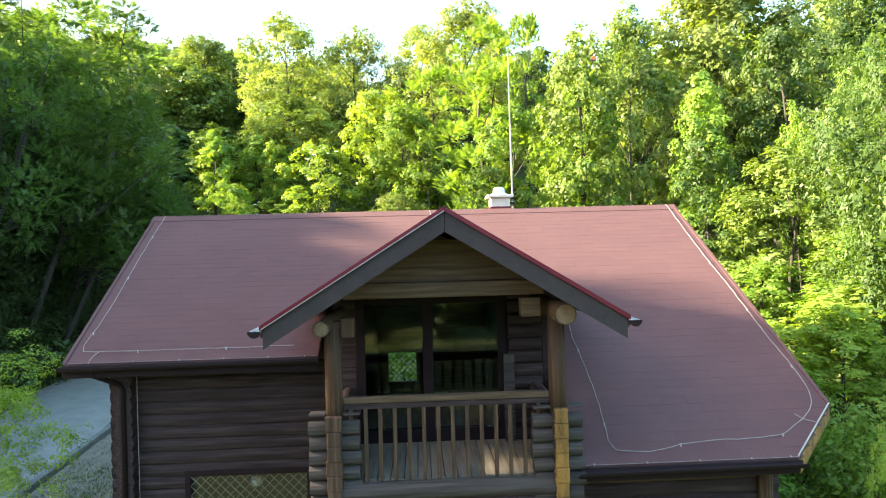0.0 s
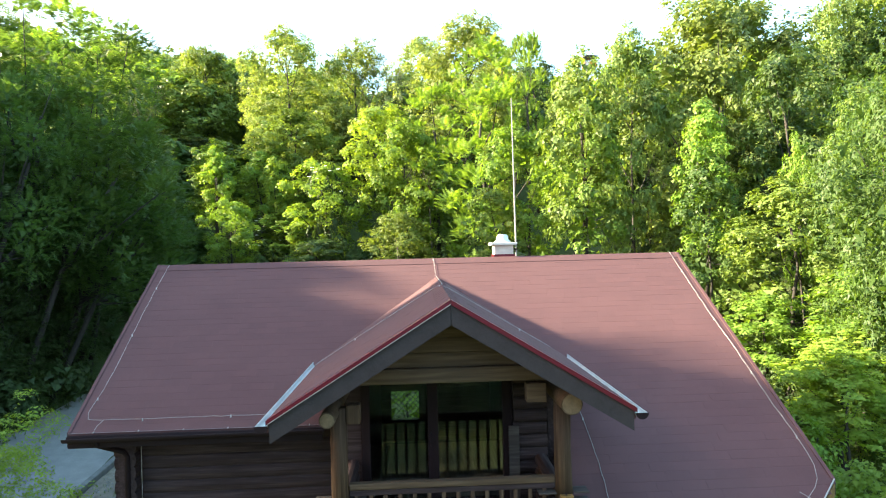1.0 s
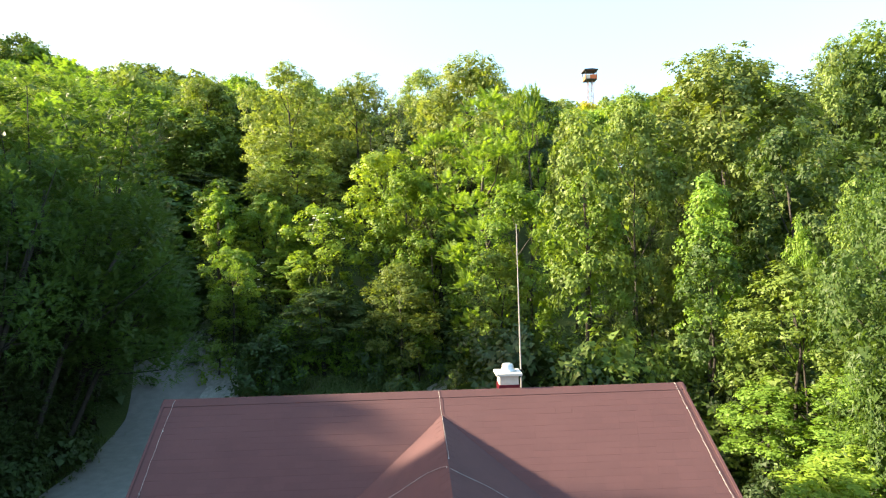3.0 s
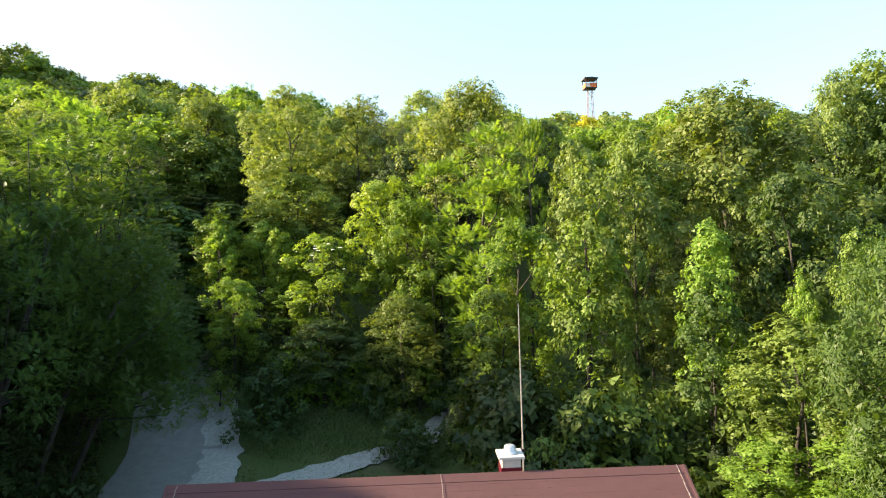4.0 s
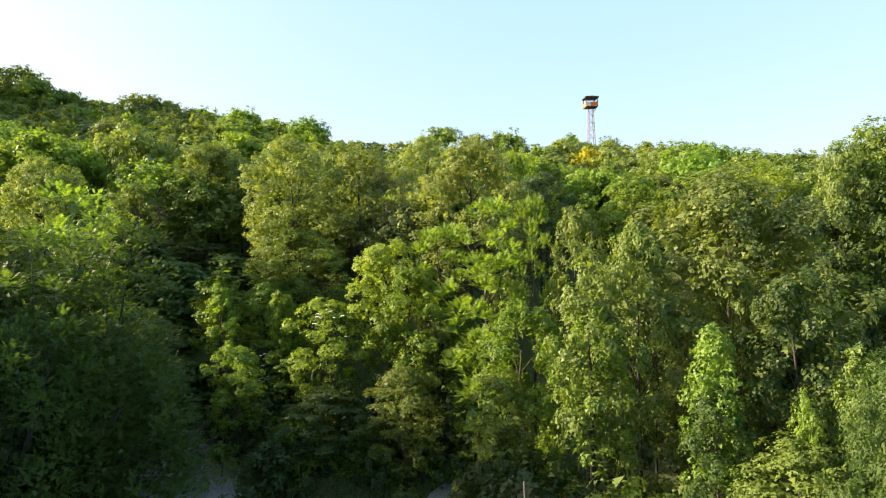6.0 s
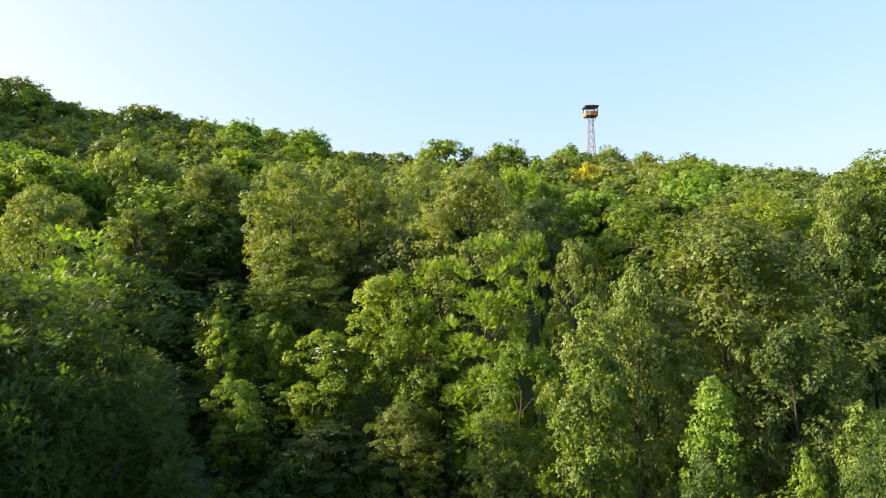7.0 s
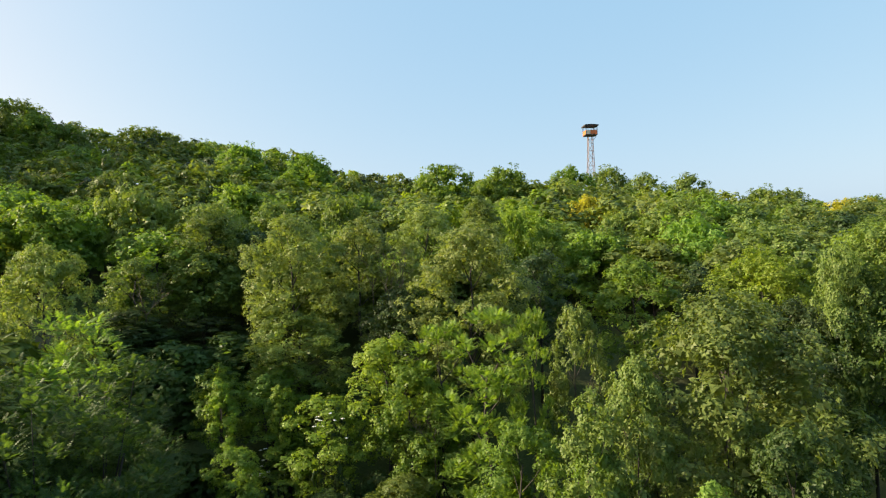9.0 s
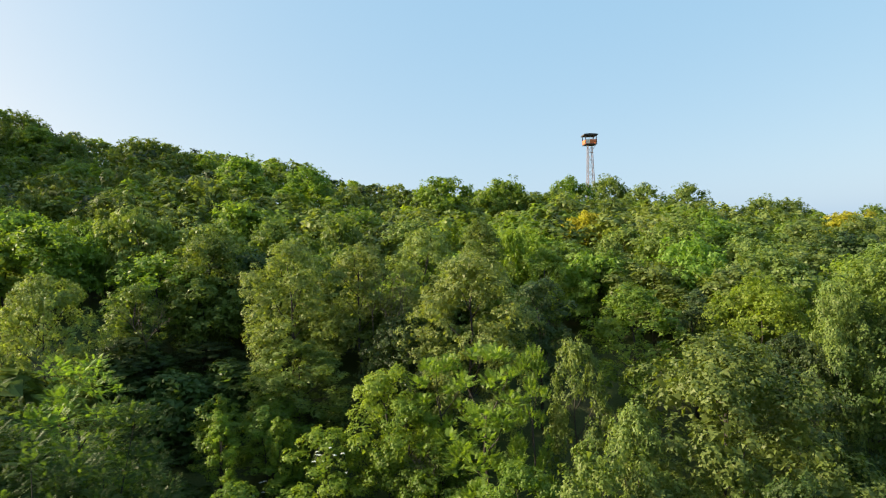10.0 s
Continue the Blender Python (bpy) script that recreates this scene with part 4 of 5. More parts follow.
SHAPES = {
    "round": lambda u: math.sqrt(max(0.0, 1 - (1.55 * u - 0.62) ** 2 * 0.95)),
    "tall": lambda u: 0.62 + 0.5 * u if u < 0.55 else 0.9 * math.sqrt(max(0.05, 1 - ((u - 0.55) / 0.5) ** 2 * 0.95)),
    "spread": lambda u: 0.35 + 0.75 * u if u < 0.7 else 1.05 - 0.7 * (u - 0.7) / 0.3,
    "dome": lambda u: 0.86 + 0.14 * u if u < 0.45 else math.sqrt(max(0.03, 1 - ((u - 0.45) / 0.56) ** 2)),
    "bush": lambda u: math.sqrt(max(0.05, 1 - u * u * 0.92)),
}


def trunk_piece(rs, lobes, z_fork, r0, top):
    pts, radii = [], []
    for i in range(6):
        a = i / 5
        pts.append((rs.normal() * 0.12 * a, rs.normal() * 0.12 * a, a * top * 0.8 - 0.4 * (i == 0)))
        radii.append(r0 * (1 - 0.8 * a) + 0.015 + (0.25 * r0 if i == 0 else 0))
    pieces = [tube(pts, radii, 8)]
    for c, r, way in lobes[::1 if r0 > 0.18 else 2]:
        zf = min(top * 0.75, max(z_fork, c[2] - np.hypot(c[0], c[1]) * 0.9 - 0.5))
        a = np.array([0, 0, zf])
        m = a * 0.45 + c * 0.55 + np.array([0, 0, -0.15 * r]) + rs.normal(size=3) * 0.12
        pieces.append(tube([a, m, c, c + way * r * 0.6], [r0 * 0.34, r0 * 0.22, r0 * 0.11, 0.012], 5, False))
    return join(*pieces)


KINDS = {
    # shape, radius, height, crown base, lobes, clumps, leaves a clump, clump size, leaf length, width, droop, jag
    "leafy_s": ("dome", 1.3, 9.0, 4.2, 22, 150, 38, 0.25, 0.107, 0.85, 0.1, 0.40),
    "leafy_m": ("dome", 2.2, 10.0, 2.8, 40, 360, 34, 0.30, 0.117, 0.85, 0.1, 0.36),
    "leafy_l": ("dome", 4.0, 12.0, 2.2, 84, 900, 36, 0.34, 0.122, 0.85, 0.1, 0.30),
    "airy_m": ("dome", 2.6, 12.0, 2.6, 44, 460, 33, 0.32, 0.117, 0.85, 0.3, 0.40),
    "airy_l": ("dome", 3.8, 14.0, 3.4, 66, 780, 35, 0.34, 0.122, 0.85, 0.3, 0.34),
    "ash_m": ("tall", 2.0, 14.0, 4.2, 36, 2500, 11, 0.36, 0.088, 0.50, 0.45, 0.22),
    "ash_hi": ("round", 2.3, 10.0, 4.6, 26, 2100, 11, 0.36, 0.088, 0.50, 0.45, 0.22),
    "ash_low": ("tall", 2.0, 9.0, 0.6, 30, 1700, 11, 0.36, 0.088, 0.50, 0.45, 0.22),
    "shoots": ("tall", 2.0, 14.0, 1.6, 40, 1700, 11, 0.34, 0.115, 0.40, 0.9, 0.0),
    "willow": ("spread", 2.6, 10.0, 0.6, 34, 460, 46, 0.36, 0.13, 0.42, 1.2, 0.6),
    "bush": ("bush", 1.6, 2.6, 0.0, 14, 70, 24, 0.28, 0.13, 0.75, 0.2, 0.5),
    "bush_fine": ("bush", 1.6, 2.6, 0.0, 18, 140, 33, 0.25, 0.095, 0.70, 0.2, 0.55),
    "sapling": ("round", 1.2, 4.2, 1.6, 16, 240, 52, 0.17, 0.052, 0.45, 0.1, 1.0),
    "shade": ("tall", 3.2, 9.0, 0.6, 34, 300, 15, 0.52, 0.44, 0.85, 0.2, 0.4),
    "mid": ("dome", 3.7, 8.0, 2.6, 30, 300, 19, 0.40, 0.195, 0.95, 0.0, 0.30),
    "mid_b": ("dome", 3.2, 9.0, 2.6, 34, 290, 19, 0.40, 0.195, 0.95, 0.0, 0.42),
}
FRONDS = ("ash_m", "ash_hi", "ash_low", "shoots")
LOBES = {"leafy_s": (0.30, 0.52), "leafy": (0.18, 0.36), "airy": (0.17, 0.36), "ash": (0.20, 0.40), "shoots": (0.16, 0.32), "mid": (0.20, 0.38)}
CROWNS, SHAPED = {}, {}


def crown_shape(kind, variant):
    """Leaves, lobes and size of a crown, made once for every kind and variant."""
    if (kind, variant) not in SHAPED:
        shape, R, H, z0, lobes_n, twigs, per, spread_, L, W, droop, jag = KINDS[kind]
        rs = np.random.RandomState(abs(hash_of(kind)) % 9999 + 17 * variant)
        lobes = make_lobes(rs, lobes_n, R, z0, H, SHAPES[shape], LOBES.get(kind, LOBES.get(kind.split("_")[0], (0.26, 0.42))))
        if kind in FRONDS:
            verts = frond_arrays(rs, lobes, twigs, spread_, L, droop, jag)
        else:
            p, n = crown_points(rs, lobes, twigs, per, spread_, jag)
            if kind == "willow":
                p[:, 2] -= rs.random(len(p)) ** 2 * 0.7
            verts = leaf_arrays(rs, p, n, L, W, droop)
        if kind != "sapling":
            verts = np.concatenate([verts, heart_arrays(rs, lobes, 36, 2.2 * L)])
        R = float(np.percentile(np.hypot(verts[:, 0], verts[:, 1]), 97))
        top = float(np.percentile(verts[:, 2], 99.8))
        tv, tf = trunk_piece(rs, lobes[::2], z0 + H * 0.12, 0.03 * H * {"bush": 0.5, "sapling": 0.25}.get(kind, 0.28), H)
        SHAPED[kind, variant] = (verts, mesh_of("trunk", tv, tf, BARK, True), R, top, lobes)
    return SHAPED[kind, variant]


def tree_meshes(kind, leaf, variant):
    key = (kind, leaf, variant)
    verts, trunk, R, top, lobes = crown_shape(kind, variant)
    if key not in CROWNS:
        CROWNS[key] = leaf_mesh("crown", verts, [LEAF[leaf]])
    return CROWNS[key], trunk, R, top, lobes


def hash_of(s):
    v = 7
    for ch in s:
        v = (v * 31 + ord(ch)) % 100003
    return v


def tree(x, y, top, radius, kind="leafy_m", leaf="fresh", variant=0, turn=None, label="", name="tree", base=None, group="hillside trees", root=None):
    """One tree with its foot on the ground and its top at a height; root: where a leaning trunk stands, if not under the crown."""
    crown, trunk, R, H, lobes = tree_meshes(kind, leaf, variant)
    z = height(x, y) if base is None else base
    ob = thing(name, label or LEAF_WORDS[leaf] + (" shrub in dense leaf" if name == "shrub" else " broadleaf tree in full leaf on the hillside"), "shrub" if name == "shrub" else "tree", group)
    a = (x * 37.7 + y * 91.3) % 360 if turn is None else turn
    ob.matrix_basis = pose(x, y, z, 0, 0, a) @ Matrix.Diagonal((radius / R, radius / R, (top - z) / H, 1))
    if root:
        rng = random.Random(int(x * 100))
        inv = ob.matrix_basis.inverted()
        heart = Vector((x, y, z + (top - z) * 0.72))
        foot = Vector((*root, height(*root) - 0.3))
        knee = foot.lerp(heart, 0.5) + Vector((0, 0, 0.12 * (heart - foot).length))
        pieces = [tube([foot, foot.lerp(knee, 0.5), knee, heart], [0.13, 0.11, 0.09, 0.05], 8)]
        for c, r, way in lobes[::3]:
            tip = ob.matrix_basis @ Vector(c)
            pieces.append(tube([knee, knee.lerp(tip, 0.5) + Vector((0, 0, rng.uniform(-0.2, 0.3))), tip], [0.05, 0.03, 0.012], 5, False))
        tv, tf = join(*pieces)
        trunk = mesh_of("trunk", [inv @ v for v in tv], tf, BARK, True)
    for nm, me in (("crown", crown), ("trunk", trunk)):
        c = new(nm, me)
        c.parent = ob
    return ob


def sized(style, r):
    """The kind of crown of a style that suits a radius."""
    if style == "leafy":
        return "leafy_s" if r < 1.7 else "leafy_m" if r < 3.1 else "leafy_l"
    if style == "airy":
        return "airy_m" if r < 3.0 else "airy_l"
    return {"far": "mid"}.get(style, style)


def plant(rows, **tags):
    """Trees from rows of x, y, top, radius, style and leaf."""
    for i, (x, y, top, r, style, leaf) in enumerate(rows):
        tree(x, y, top + 0.3, 1.1 * r, sized(style, r), leaf, i % 2, **tags)


LEAF_WORDS = {"dark": "deep green", "fresh": "fresh green", "bright": "bright yellow-green", "olive": "olive green", "pale": "pale grey-green", "yellow": "yellow flowering", "wood": "mid-green", "lush": "lush green", "grove": "dense green"}

# the grove beside the lane: crowns of feathered leaves that reach over it from trunks on its far verge
for x, y, top, r, kind, root in (
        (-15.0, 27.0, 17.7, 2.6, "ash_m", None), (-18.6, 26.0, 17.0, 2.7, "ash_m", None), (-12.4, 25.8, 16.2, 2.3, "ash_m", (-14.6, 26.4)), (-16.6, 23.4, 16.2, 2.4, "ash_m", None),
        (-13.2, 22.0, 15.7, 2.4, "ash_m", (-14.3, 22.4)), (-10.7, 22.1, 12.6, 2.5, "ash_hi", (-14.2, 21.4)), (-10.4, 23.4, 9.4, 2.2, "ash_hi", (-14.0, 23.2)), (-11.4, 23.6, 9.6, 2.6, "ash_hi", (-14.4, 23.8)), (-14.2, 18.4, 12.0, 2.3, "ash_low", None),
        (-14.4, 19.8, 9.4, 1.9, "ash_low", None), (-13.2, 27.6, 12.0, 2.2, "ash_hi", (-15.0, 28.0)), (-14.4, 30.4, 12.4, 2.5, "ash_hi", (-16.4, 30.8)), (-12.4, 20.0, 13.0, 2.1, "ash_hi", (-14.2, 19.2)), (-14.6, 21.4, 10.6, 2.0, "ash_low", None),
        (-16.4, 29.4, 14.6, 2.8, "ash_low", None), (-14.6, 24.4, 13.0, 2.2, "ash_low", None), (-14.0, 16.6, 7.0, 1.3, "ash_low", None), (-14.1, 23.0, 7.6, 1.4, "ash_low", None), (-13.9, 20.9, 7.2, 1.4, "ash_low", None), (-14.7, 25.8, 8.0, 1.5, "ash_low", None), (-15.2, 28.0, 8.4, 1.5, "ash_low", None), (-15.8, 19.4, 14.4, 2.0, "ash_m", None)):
    # leaf colour paints in the light: lush sunlit tops, grove between, dark shaded low crowns
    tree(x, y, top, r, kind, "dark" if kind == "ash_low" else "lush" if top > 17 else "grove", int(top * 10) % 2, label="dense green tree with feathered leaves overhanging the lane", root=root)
for x, y, top, r, kind, v in (
        # first four added to keep the sun off the grove, the rest fill behind it
        (-18.9, 21.8, 15.8, 3.4, "shade", 1), (-22.0, 22.6, 17.2, 3.0, "shade", 0), (-20.6, 19.4, 15.8, 2.6, "shade", 1), (-22.0, 26.5, 17.2, 3.8, "shade", 0), (-22.5, 35.0, 13.0, 4.0, "mid_b", 0), (-25.0, 31.0, 14.5, 4.5, "mid", 0), (-16.4, 34.4, 9.0, 2.2, "shade", 1), (-14.2, 36.6, 8.6, 1.9, "shade", 0), (-18.8, 33.4, 11.4, 3.0, "shade", 0),
        (-16.5, 42.0, 14.4, 2.6, "shade", 0), (-20.0, 44.0, 15.6, 3.0, "shade", 1), (-13.4, 44.4, 14.6, 2.6, "shade", 0), (-18.4, 38.0, 10.6, 2.4, "shade", 1),
        # unseen belt of trees added to shade the left roof and the lane
        (-15.3, 10.2, 14.2, 1.4, "shade", 1), (-16.6, 6.9, 14.4, 1.1, "leafy_s", 0), (-15.4, 11.2, 12.4, 1.6, "shade", 0), (-15.3, 12.8, 12.6, 1.8, "shade", 1), (-15.9, 14.4, 13.2, 1.9, "shade", 0), (-16.6, 16.2, 13.4, 2.0, "shade", 1), (-17.6, 10.3, 15.2, 1.4, "shade", 0), (-18.2, 12.4, 13.6, 2.2, "shade", 0), (-18.8, 14.4, 14.4, 2.2, "shade", 1), (-19.0, 18.2, 14.4, 2.4, "shade", 0), (-21.0, 10.7, 16.0, 1.7, "shade", 1), (-21.4, 13.6, 14.6, 2.6, "shade", 0)):
    tree(x, y, top, r, kind, "grove", v, label="deep green leafy tree beside the lane, for shade and fill")

# unseen crown added to shade the gable roof but leave the deck sunny
tree(-16.6, 8.5, 14.6, 1.9, "shade", "grove", 0, label="unseen deep green high crown added to shade the gable roof", base=11.7, root=(-17.2, 8.8))

# low trees where the lane bends away
plant((
    # some lush and fresh leaves here replace sunlight that the slope trees block
    (-12.4, 37.8, 13.3, 1.5, "leafy", "lush"),
    (-9.6, 39.7, 12.8, 2.3, "leafy", "fresh"),
    (-11.8, 36.5, 12.6, 0.8, "leafy", "fresh"),
    (-8.4, 36.8, 12.0, 0.9, "leafy", "bright"),
    (-16.5, 47.5, 15.3, 2.7, "leafy", "dark"),
    (-21.0, 46.1, 19.9, 2.1, "leafy", "wood"),
    (-18.3, 53.0, 18.4, 1.7, "leafy", "lush"),
    (-24.3, 40.5, 20.8, 3.1, "leafy", "pale"),
    (-11.9, 36.6, 12.6, 1.0, "leafy", "bright"),
    (-9.5, 37.8, 12.5, 1.4, "leafy", "lush"),
    (-10.3, 33.9, 9.3, 1.7, "leafy", "lush"),
    (-7.9, 36.8, 8.9, 1.5, "leafy", "lush"),
    (-20.5, 44.4, 16.3, 2.6, "leafy", "dark"),
))

# tall pale trees on the slope
plant((
    (-9.3, 44.9, 22.7, 3.6, "airy", "pale"),
    (-4.5, 47.0, 22.5, 2.8, "airy", "pale"),
    (-8.3, 41.7, 15.9, 3.2, "airy", "olive"),
    (3.3, 40.0, 21.5, 3.9, "airy", "pale"),
    (0.6, 49.5, 23.5, 2.8, "airy", "pale"),
    (5.6, 53.3, 24.3, 2.5, "leafy", "olive"),
    (8.6, 43.3, 19.5, 2.5, "leafy", "dark"),
    (-0.8, 42.2, 17.5, 3.1, "leafy", "dark"),
    (11.1, 53.0, 21.7, 1.9, "leafy", "lush"),
    (-17.5, 51.9, 23.7, 3.5, "leafy", "wood"),
))

# bright trees beyond the house
plant((
    (-2.0, 36.1, 14.9, 2.7, "leafy", "bright"),
    (1.1, 34.8, 15.7, 1.9, "shoots", "fresh"),
    (3.4, 30.9, 16.8, 2.2, "shoots", "fresh"),
    (5.4, 29.6, 16.8, 1.2, "shoots", "lush"),
    (4.5, 28.0, 11.8, 2.3, "leafy", "lush"),
    (6.6, 23.7, 12.0, 1.3, "leafy", "lush"),
    (-0.7, 34.3, 13.4, 2.1, "leafy", "fresh"),
    (3.3, 25.9, 9.0, 1.3, "leafy", "wood"),
    (-5.6, 35.7, 11.6, 2.3, "leafy", "bright"),
    (-5.3, 32.7, 7.0, 2.3, "leafy", "dark"),
    (-1.1, 31.7, 8.2, 2.0, "airy", "olive"),
    (0.8, 34.8, 11.5, 2.3, "leafy", "wood"),
))

# the broad olive crown and the trees round it
plant((
    (8.8, 34.4, 16.5, 1.7, "leafy", "olive"),
    (14.4, 40.5, 19.1, 3.0, "leafy", "fresh"),
    (18.0, 56.0, 21.2, 3.8, "leafy", "wood"),
    (19.2, 41.8, 18.5, 1.5, "leafy", "dark"),
    (22.6, 39.5, 19.5, 3.7, "leafy", "bright"),
    (26.4, 33.0, 21.0, 4.0, "airy", "wood"),
    (21.9, 31.0, 19.4, 1.7, "airy", "olive"),
    (29.0, 39.0, 19.4, 3.6, "leafy", "wood"),
    # darker grove leaves stand in for shade behind the broad crown
    (23.9, 31.3, 18.3, 3.4, "leafy", "grove"),
    (13.7, 26.9, 17.5, 4.9, "leafy", "olive"),
    (6.5, 23.6, 14.1, 1.5, "leafy", "wood"),
    (12.4, 24.2, 13.5, 1.7, "leafy", "olive"),
    # grove leaves again: the broad crown's shadow put into the colour
    (14.9, 23.6, 11.8, 1.5, "leafy", "grove"),
    (8.8, 24.8, 15.2, 1.7, "leafy", "olive"),
    (13.4, 21.5, 13.2, 1.9, "leafy", "grove"),
    (10.3, 21.4, 11.3, 1.2, "leafy", "fresh"),
    (10.0, 20.8, 9.3, 1.1, "leafy", "grove"),
    (14.2, 19.1, 10.8, 0.9, "leafy", "wood"),
    (11.9, 18.6, 9.6, 0.6, "leafy", "fresh"),
    (11.4, 18.3, 8.2, 2.0, "leafy", "wood"),
    (10.0, 17.5, 4.9, 1.2, "leafy", "lush"),
    (10.3, 26.9, 11.7, 1.7, "leafy", "dark"),
    (14.0, 24.3, 11.2, 1.5, "leafy", "dark"),
    (20.6, 32.4, 16.6, 3.2, "leafy", "dark"),
))

# drooping trees and bright young growth beside the house
plant((
    (11.0, 13.4, 10.7, 1.6, "willow", "grove"),
    (13.7, 17.3, 10.8, 1.5, "willow", "grove"),
    (8.8, 12.4, 3.9, 0.9, "leafy", "bright"),
    (12.1, 15.6, 8.1, 1.3, "leafy", "grove"),
    (12.6, 14.6, 9.0, 1.6, "willow", "grove"),
    (13.6, 13.2, 12.0, 2.3, "willow", "grove"),
    (9.4, 13.4, 4.2, 1.3, "leafy", "bright"),
    (11.2, 15.2, 5.6, 1.5, "leafy", "fresh"),
    (-0.5, 19.0, 3.0, 1.5, "bush", "lush"),
))

# crowns that stand out on the slope
SLOPE_TREES = (
    (-26.2, 57.8, 26.6, 3.2, "far", "pale"),
    (-20.0, 59.3, 25.5, 4.1, "far", "pale"),
    (-20.2, 68.7, 28.0, 3.1, "far", "bright"),
    (-29.4, 55.8, 24.5, 1.4, "far", "fresh"),
    (-40.7, 65.8, 29.1, 3.2, "far", "olive"),
    (32.5, 67.7, 25.9, 3.3, "far", "fresh"),
    (29.7, 51.3, 21.4, 2.5, "far", "wood"),
    (18.2, 56.9, 22.9, 1.6, "far", "olive"),
    (-8.0, 63.3, 25.8, 2.3, "far", "wood"),
    (9.0, 59.2, 24.3, 2.2, "far", "bright"),
)
plant(SLOPE_TREES)

# undergrowth
rng = random.Random(21)
for x0, x1, y0, y1, n, h0, h1, leafs in (
        (-8.5, 6.5, 30.5, 35.0, 22, 1.8, 4.2, ("fresh", "dark", "wood")), (3.0, 9.5, 21.0, 27.0, 24, 2.6, 5.6, ("dark", "dark", "wood")), (9.5, 15.5, 19.5, 24.0, 12, 2.6, 5.4, ("dark", "wood")),
        (9.0, 16.0, 14.0, 22.0, 20, 1.6, 3.4, ("dark", "wood")), (-12.0, -6.0, 32.0, 38.0, 9, 2.0, 4.0, ("dark", "wood")),
        (6.2, 11.0, 8.0, 14.0, 16, 1.2, 2.8, ("lush", "fresh")), (-19.5, -14.6, 13.0, 24.0, 16, 2.5, 5.0, ("dark",)), (-22.0, -17.0, 24.0, 34.0, 6, 3.0, 6.5, ("dark",)), (-15.8, -14.4, 13.0, 25.0, 13, 1.8, 3.2, ("dark",)), (-15.2, -14.7, 16.5, 25.5, 9, 3.0, 4.2, ("dark",)), (-1.5, 3.0, 26.0, 29.5, 7, 1.4, 2.6, ("dark", "wood"))):
    for _ in range(n):
        x, y = rng.uniform(x0, x1), rng.uniform(y0, y1)
        h = rng.uniform(h0, h1)
        tree(x, y, height(x, y) + h, rng.uniform(0.45, 0.62) * h + 0.3, "bush_fine" if y < 15 and x > 0 or x < -14.5 and y < 20 else "bush", rng.choice(leafs), rng.randrange(2), name="shrub", group="undergrowth shrubs")


tree(-6.6, 9.6, 4.5, 1.5, "sapling", "bright", 0, name="sapling", label="thin young tree with feathery bright leaves by the lane", group="saplings")
tree(-7.3, 10.0, 3.9, 1.1, "sapling", "bright", 1, name="sapling", label="thin young tree with feathery bright leaves by the lane", group="saplings")
tree(5.0, 6.15, 3.9, 0.42, "sapling", "fresh", 1, name="sapling", label="young leafy sapling beside the house corner", group="saplings")


def elder_flowers(x, y, z, n, seed):
    """Flat white flower heads on a dark shrub."""
    rs = np.random.RandomState(seed)
    shrub = tree(x + 0.2, y + 0.5, z + 0.8, 1.5, "bush", "dark", 0, name="shrub", label="dark elder shrub with flat white flower heads", group="elder shrubs")
    inv = shrub.matrix_basis.inverted()
    for _ in range(n):
        c = Vector((x + rs.normal() * 0.7, y - 0.75 + rs.uniform(-0.2, 0.2), z + rs.normal() * 0.55))
        bits = []
        for k in range(16):
            r, a = 0.11 * math.sqrt(rs.rand()), rs.rand() * 6.28
            q = c + Vector((r * math.cos(a), r * math.sin(a) * 0.8, 0.02 * rs.rand() - r * 0.25))
            bits.append(([inv @ (q + Vector(d) * 0.028) for d in ((1, 0, 0), (0, 1, 0), (-1, 0, 0), (0, -1, 0), (0, 0, 0.7))], [(0, 1, 4), (1, 2, 4), (2, 3, 4), (3, 0, 4)]))
        part("flower_head", join(*bits), PETAL, shrub)


elder_flowers(-9.3, 37.2, 7.5, 14, 1)
elder_flowers(-5.3, 34.4, 11.0, 9, 2)

# ---- the wooded slope ----
def wooded_slope():
    rnd = random.Random(9)
    spots = []
    y = 46.0
    while y < 132:
        step = 5.1 + (y - 46) * 0.012
        half = y * 0.80 + 11
        x = -half
        while x < half:
            xx, yy = x + rnd.uniform(-1.5, 1.5), y + rnd.uniform(-1.6, 1.6)
            if not (60 < yy < 74 and 0.235 < xx / yy < 0.33 or 66 < yy < 83 and 0.67 < xx / yy < 0.77):
                spots.append((xx, yy))
            x += step * rnd.uniform(0.85, 1.15)
        y += step * 0.92
    return spots


FAR_LEAFS = ("wood", "fresh", "olive", "pale", "bright", "dark")
rnd = random.Random(33)
near_spots = [s for s in wooded_slope() if s[1] < 66 and abs(s[0]) < 0.78 * s[1] + 4]
far_spots = [s for s in wooded_slope() if s not in near_spots]
for x, y in near_spots:
    if y < 50 and -27 < x < 24 or y < 47 and x < -24 or any(math.hypot(x - q[0], y - q[1]) < 3.6 for q in SLOPE_TREES):
        continue
    leaf = rnd.choices(FAR_LEAFS, (5, 3, 3, 2, 2, 1))[0]
    tree(x, y, height(x, y) + rnd.uniform(6.6, 9.6), rnd.uniform(3.2, 4.7), rnd.choice(("mid", "mid_b")), leaf, rnd.randrange(3))


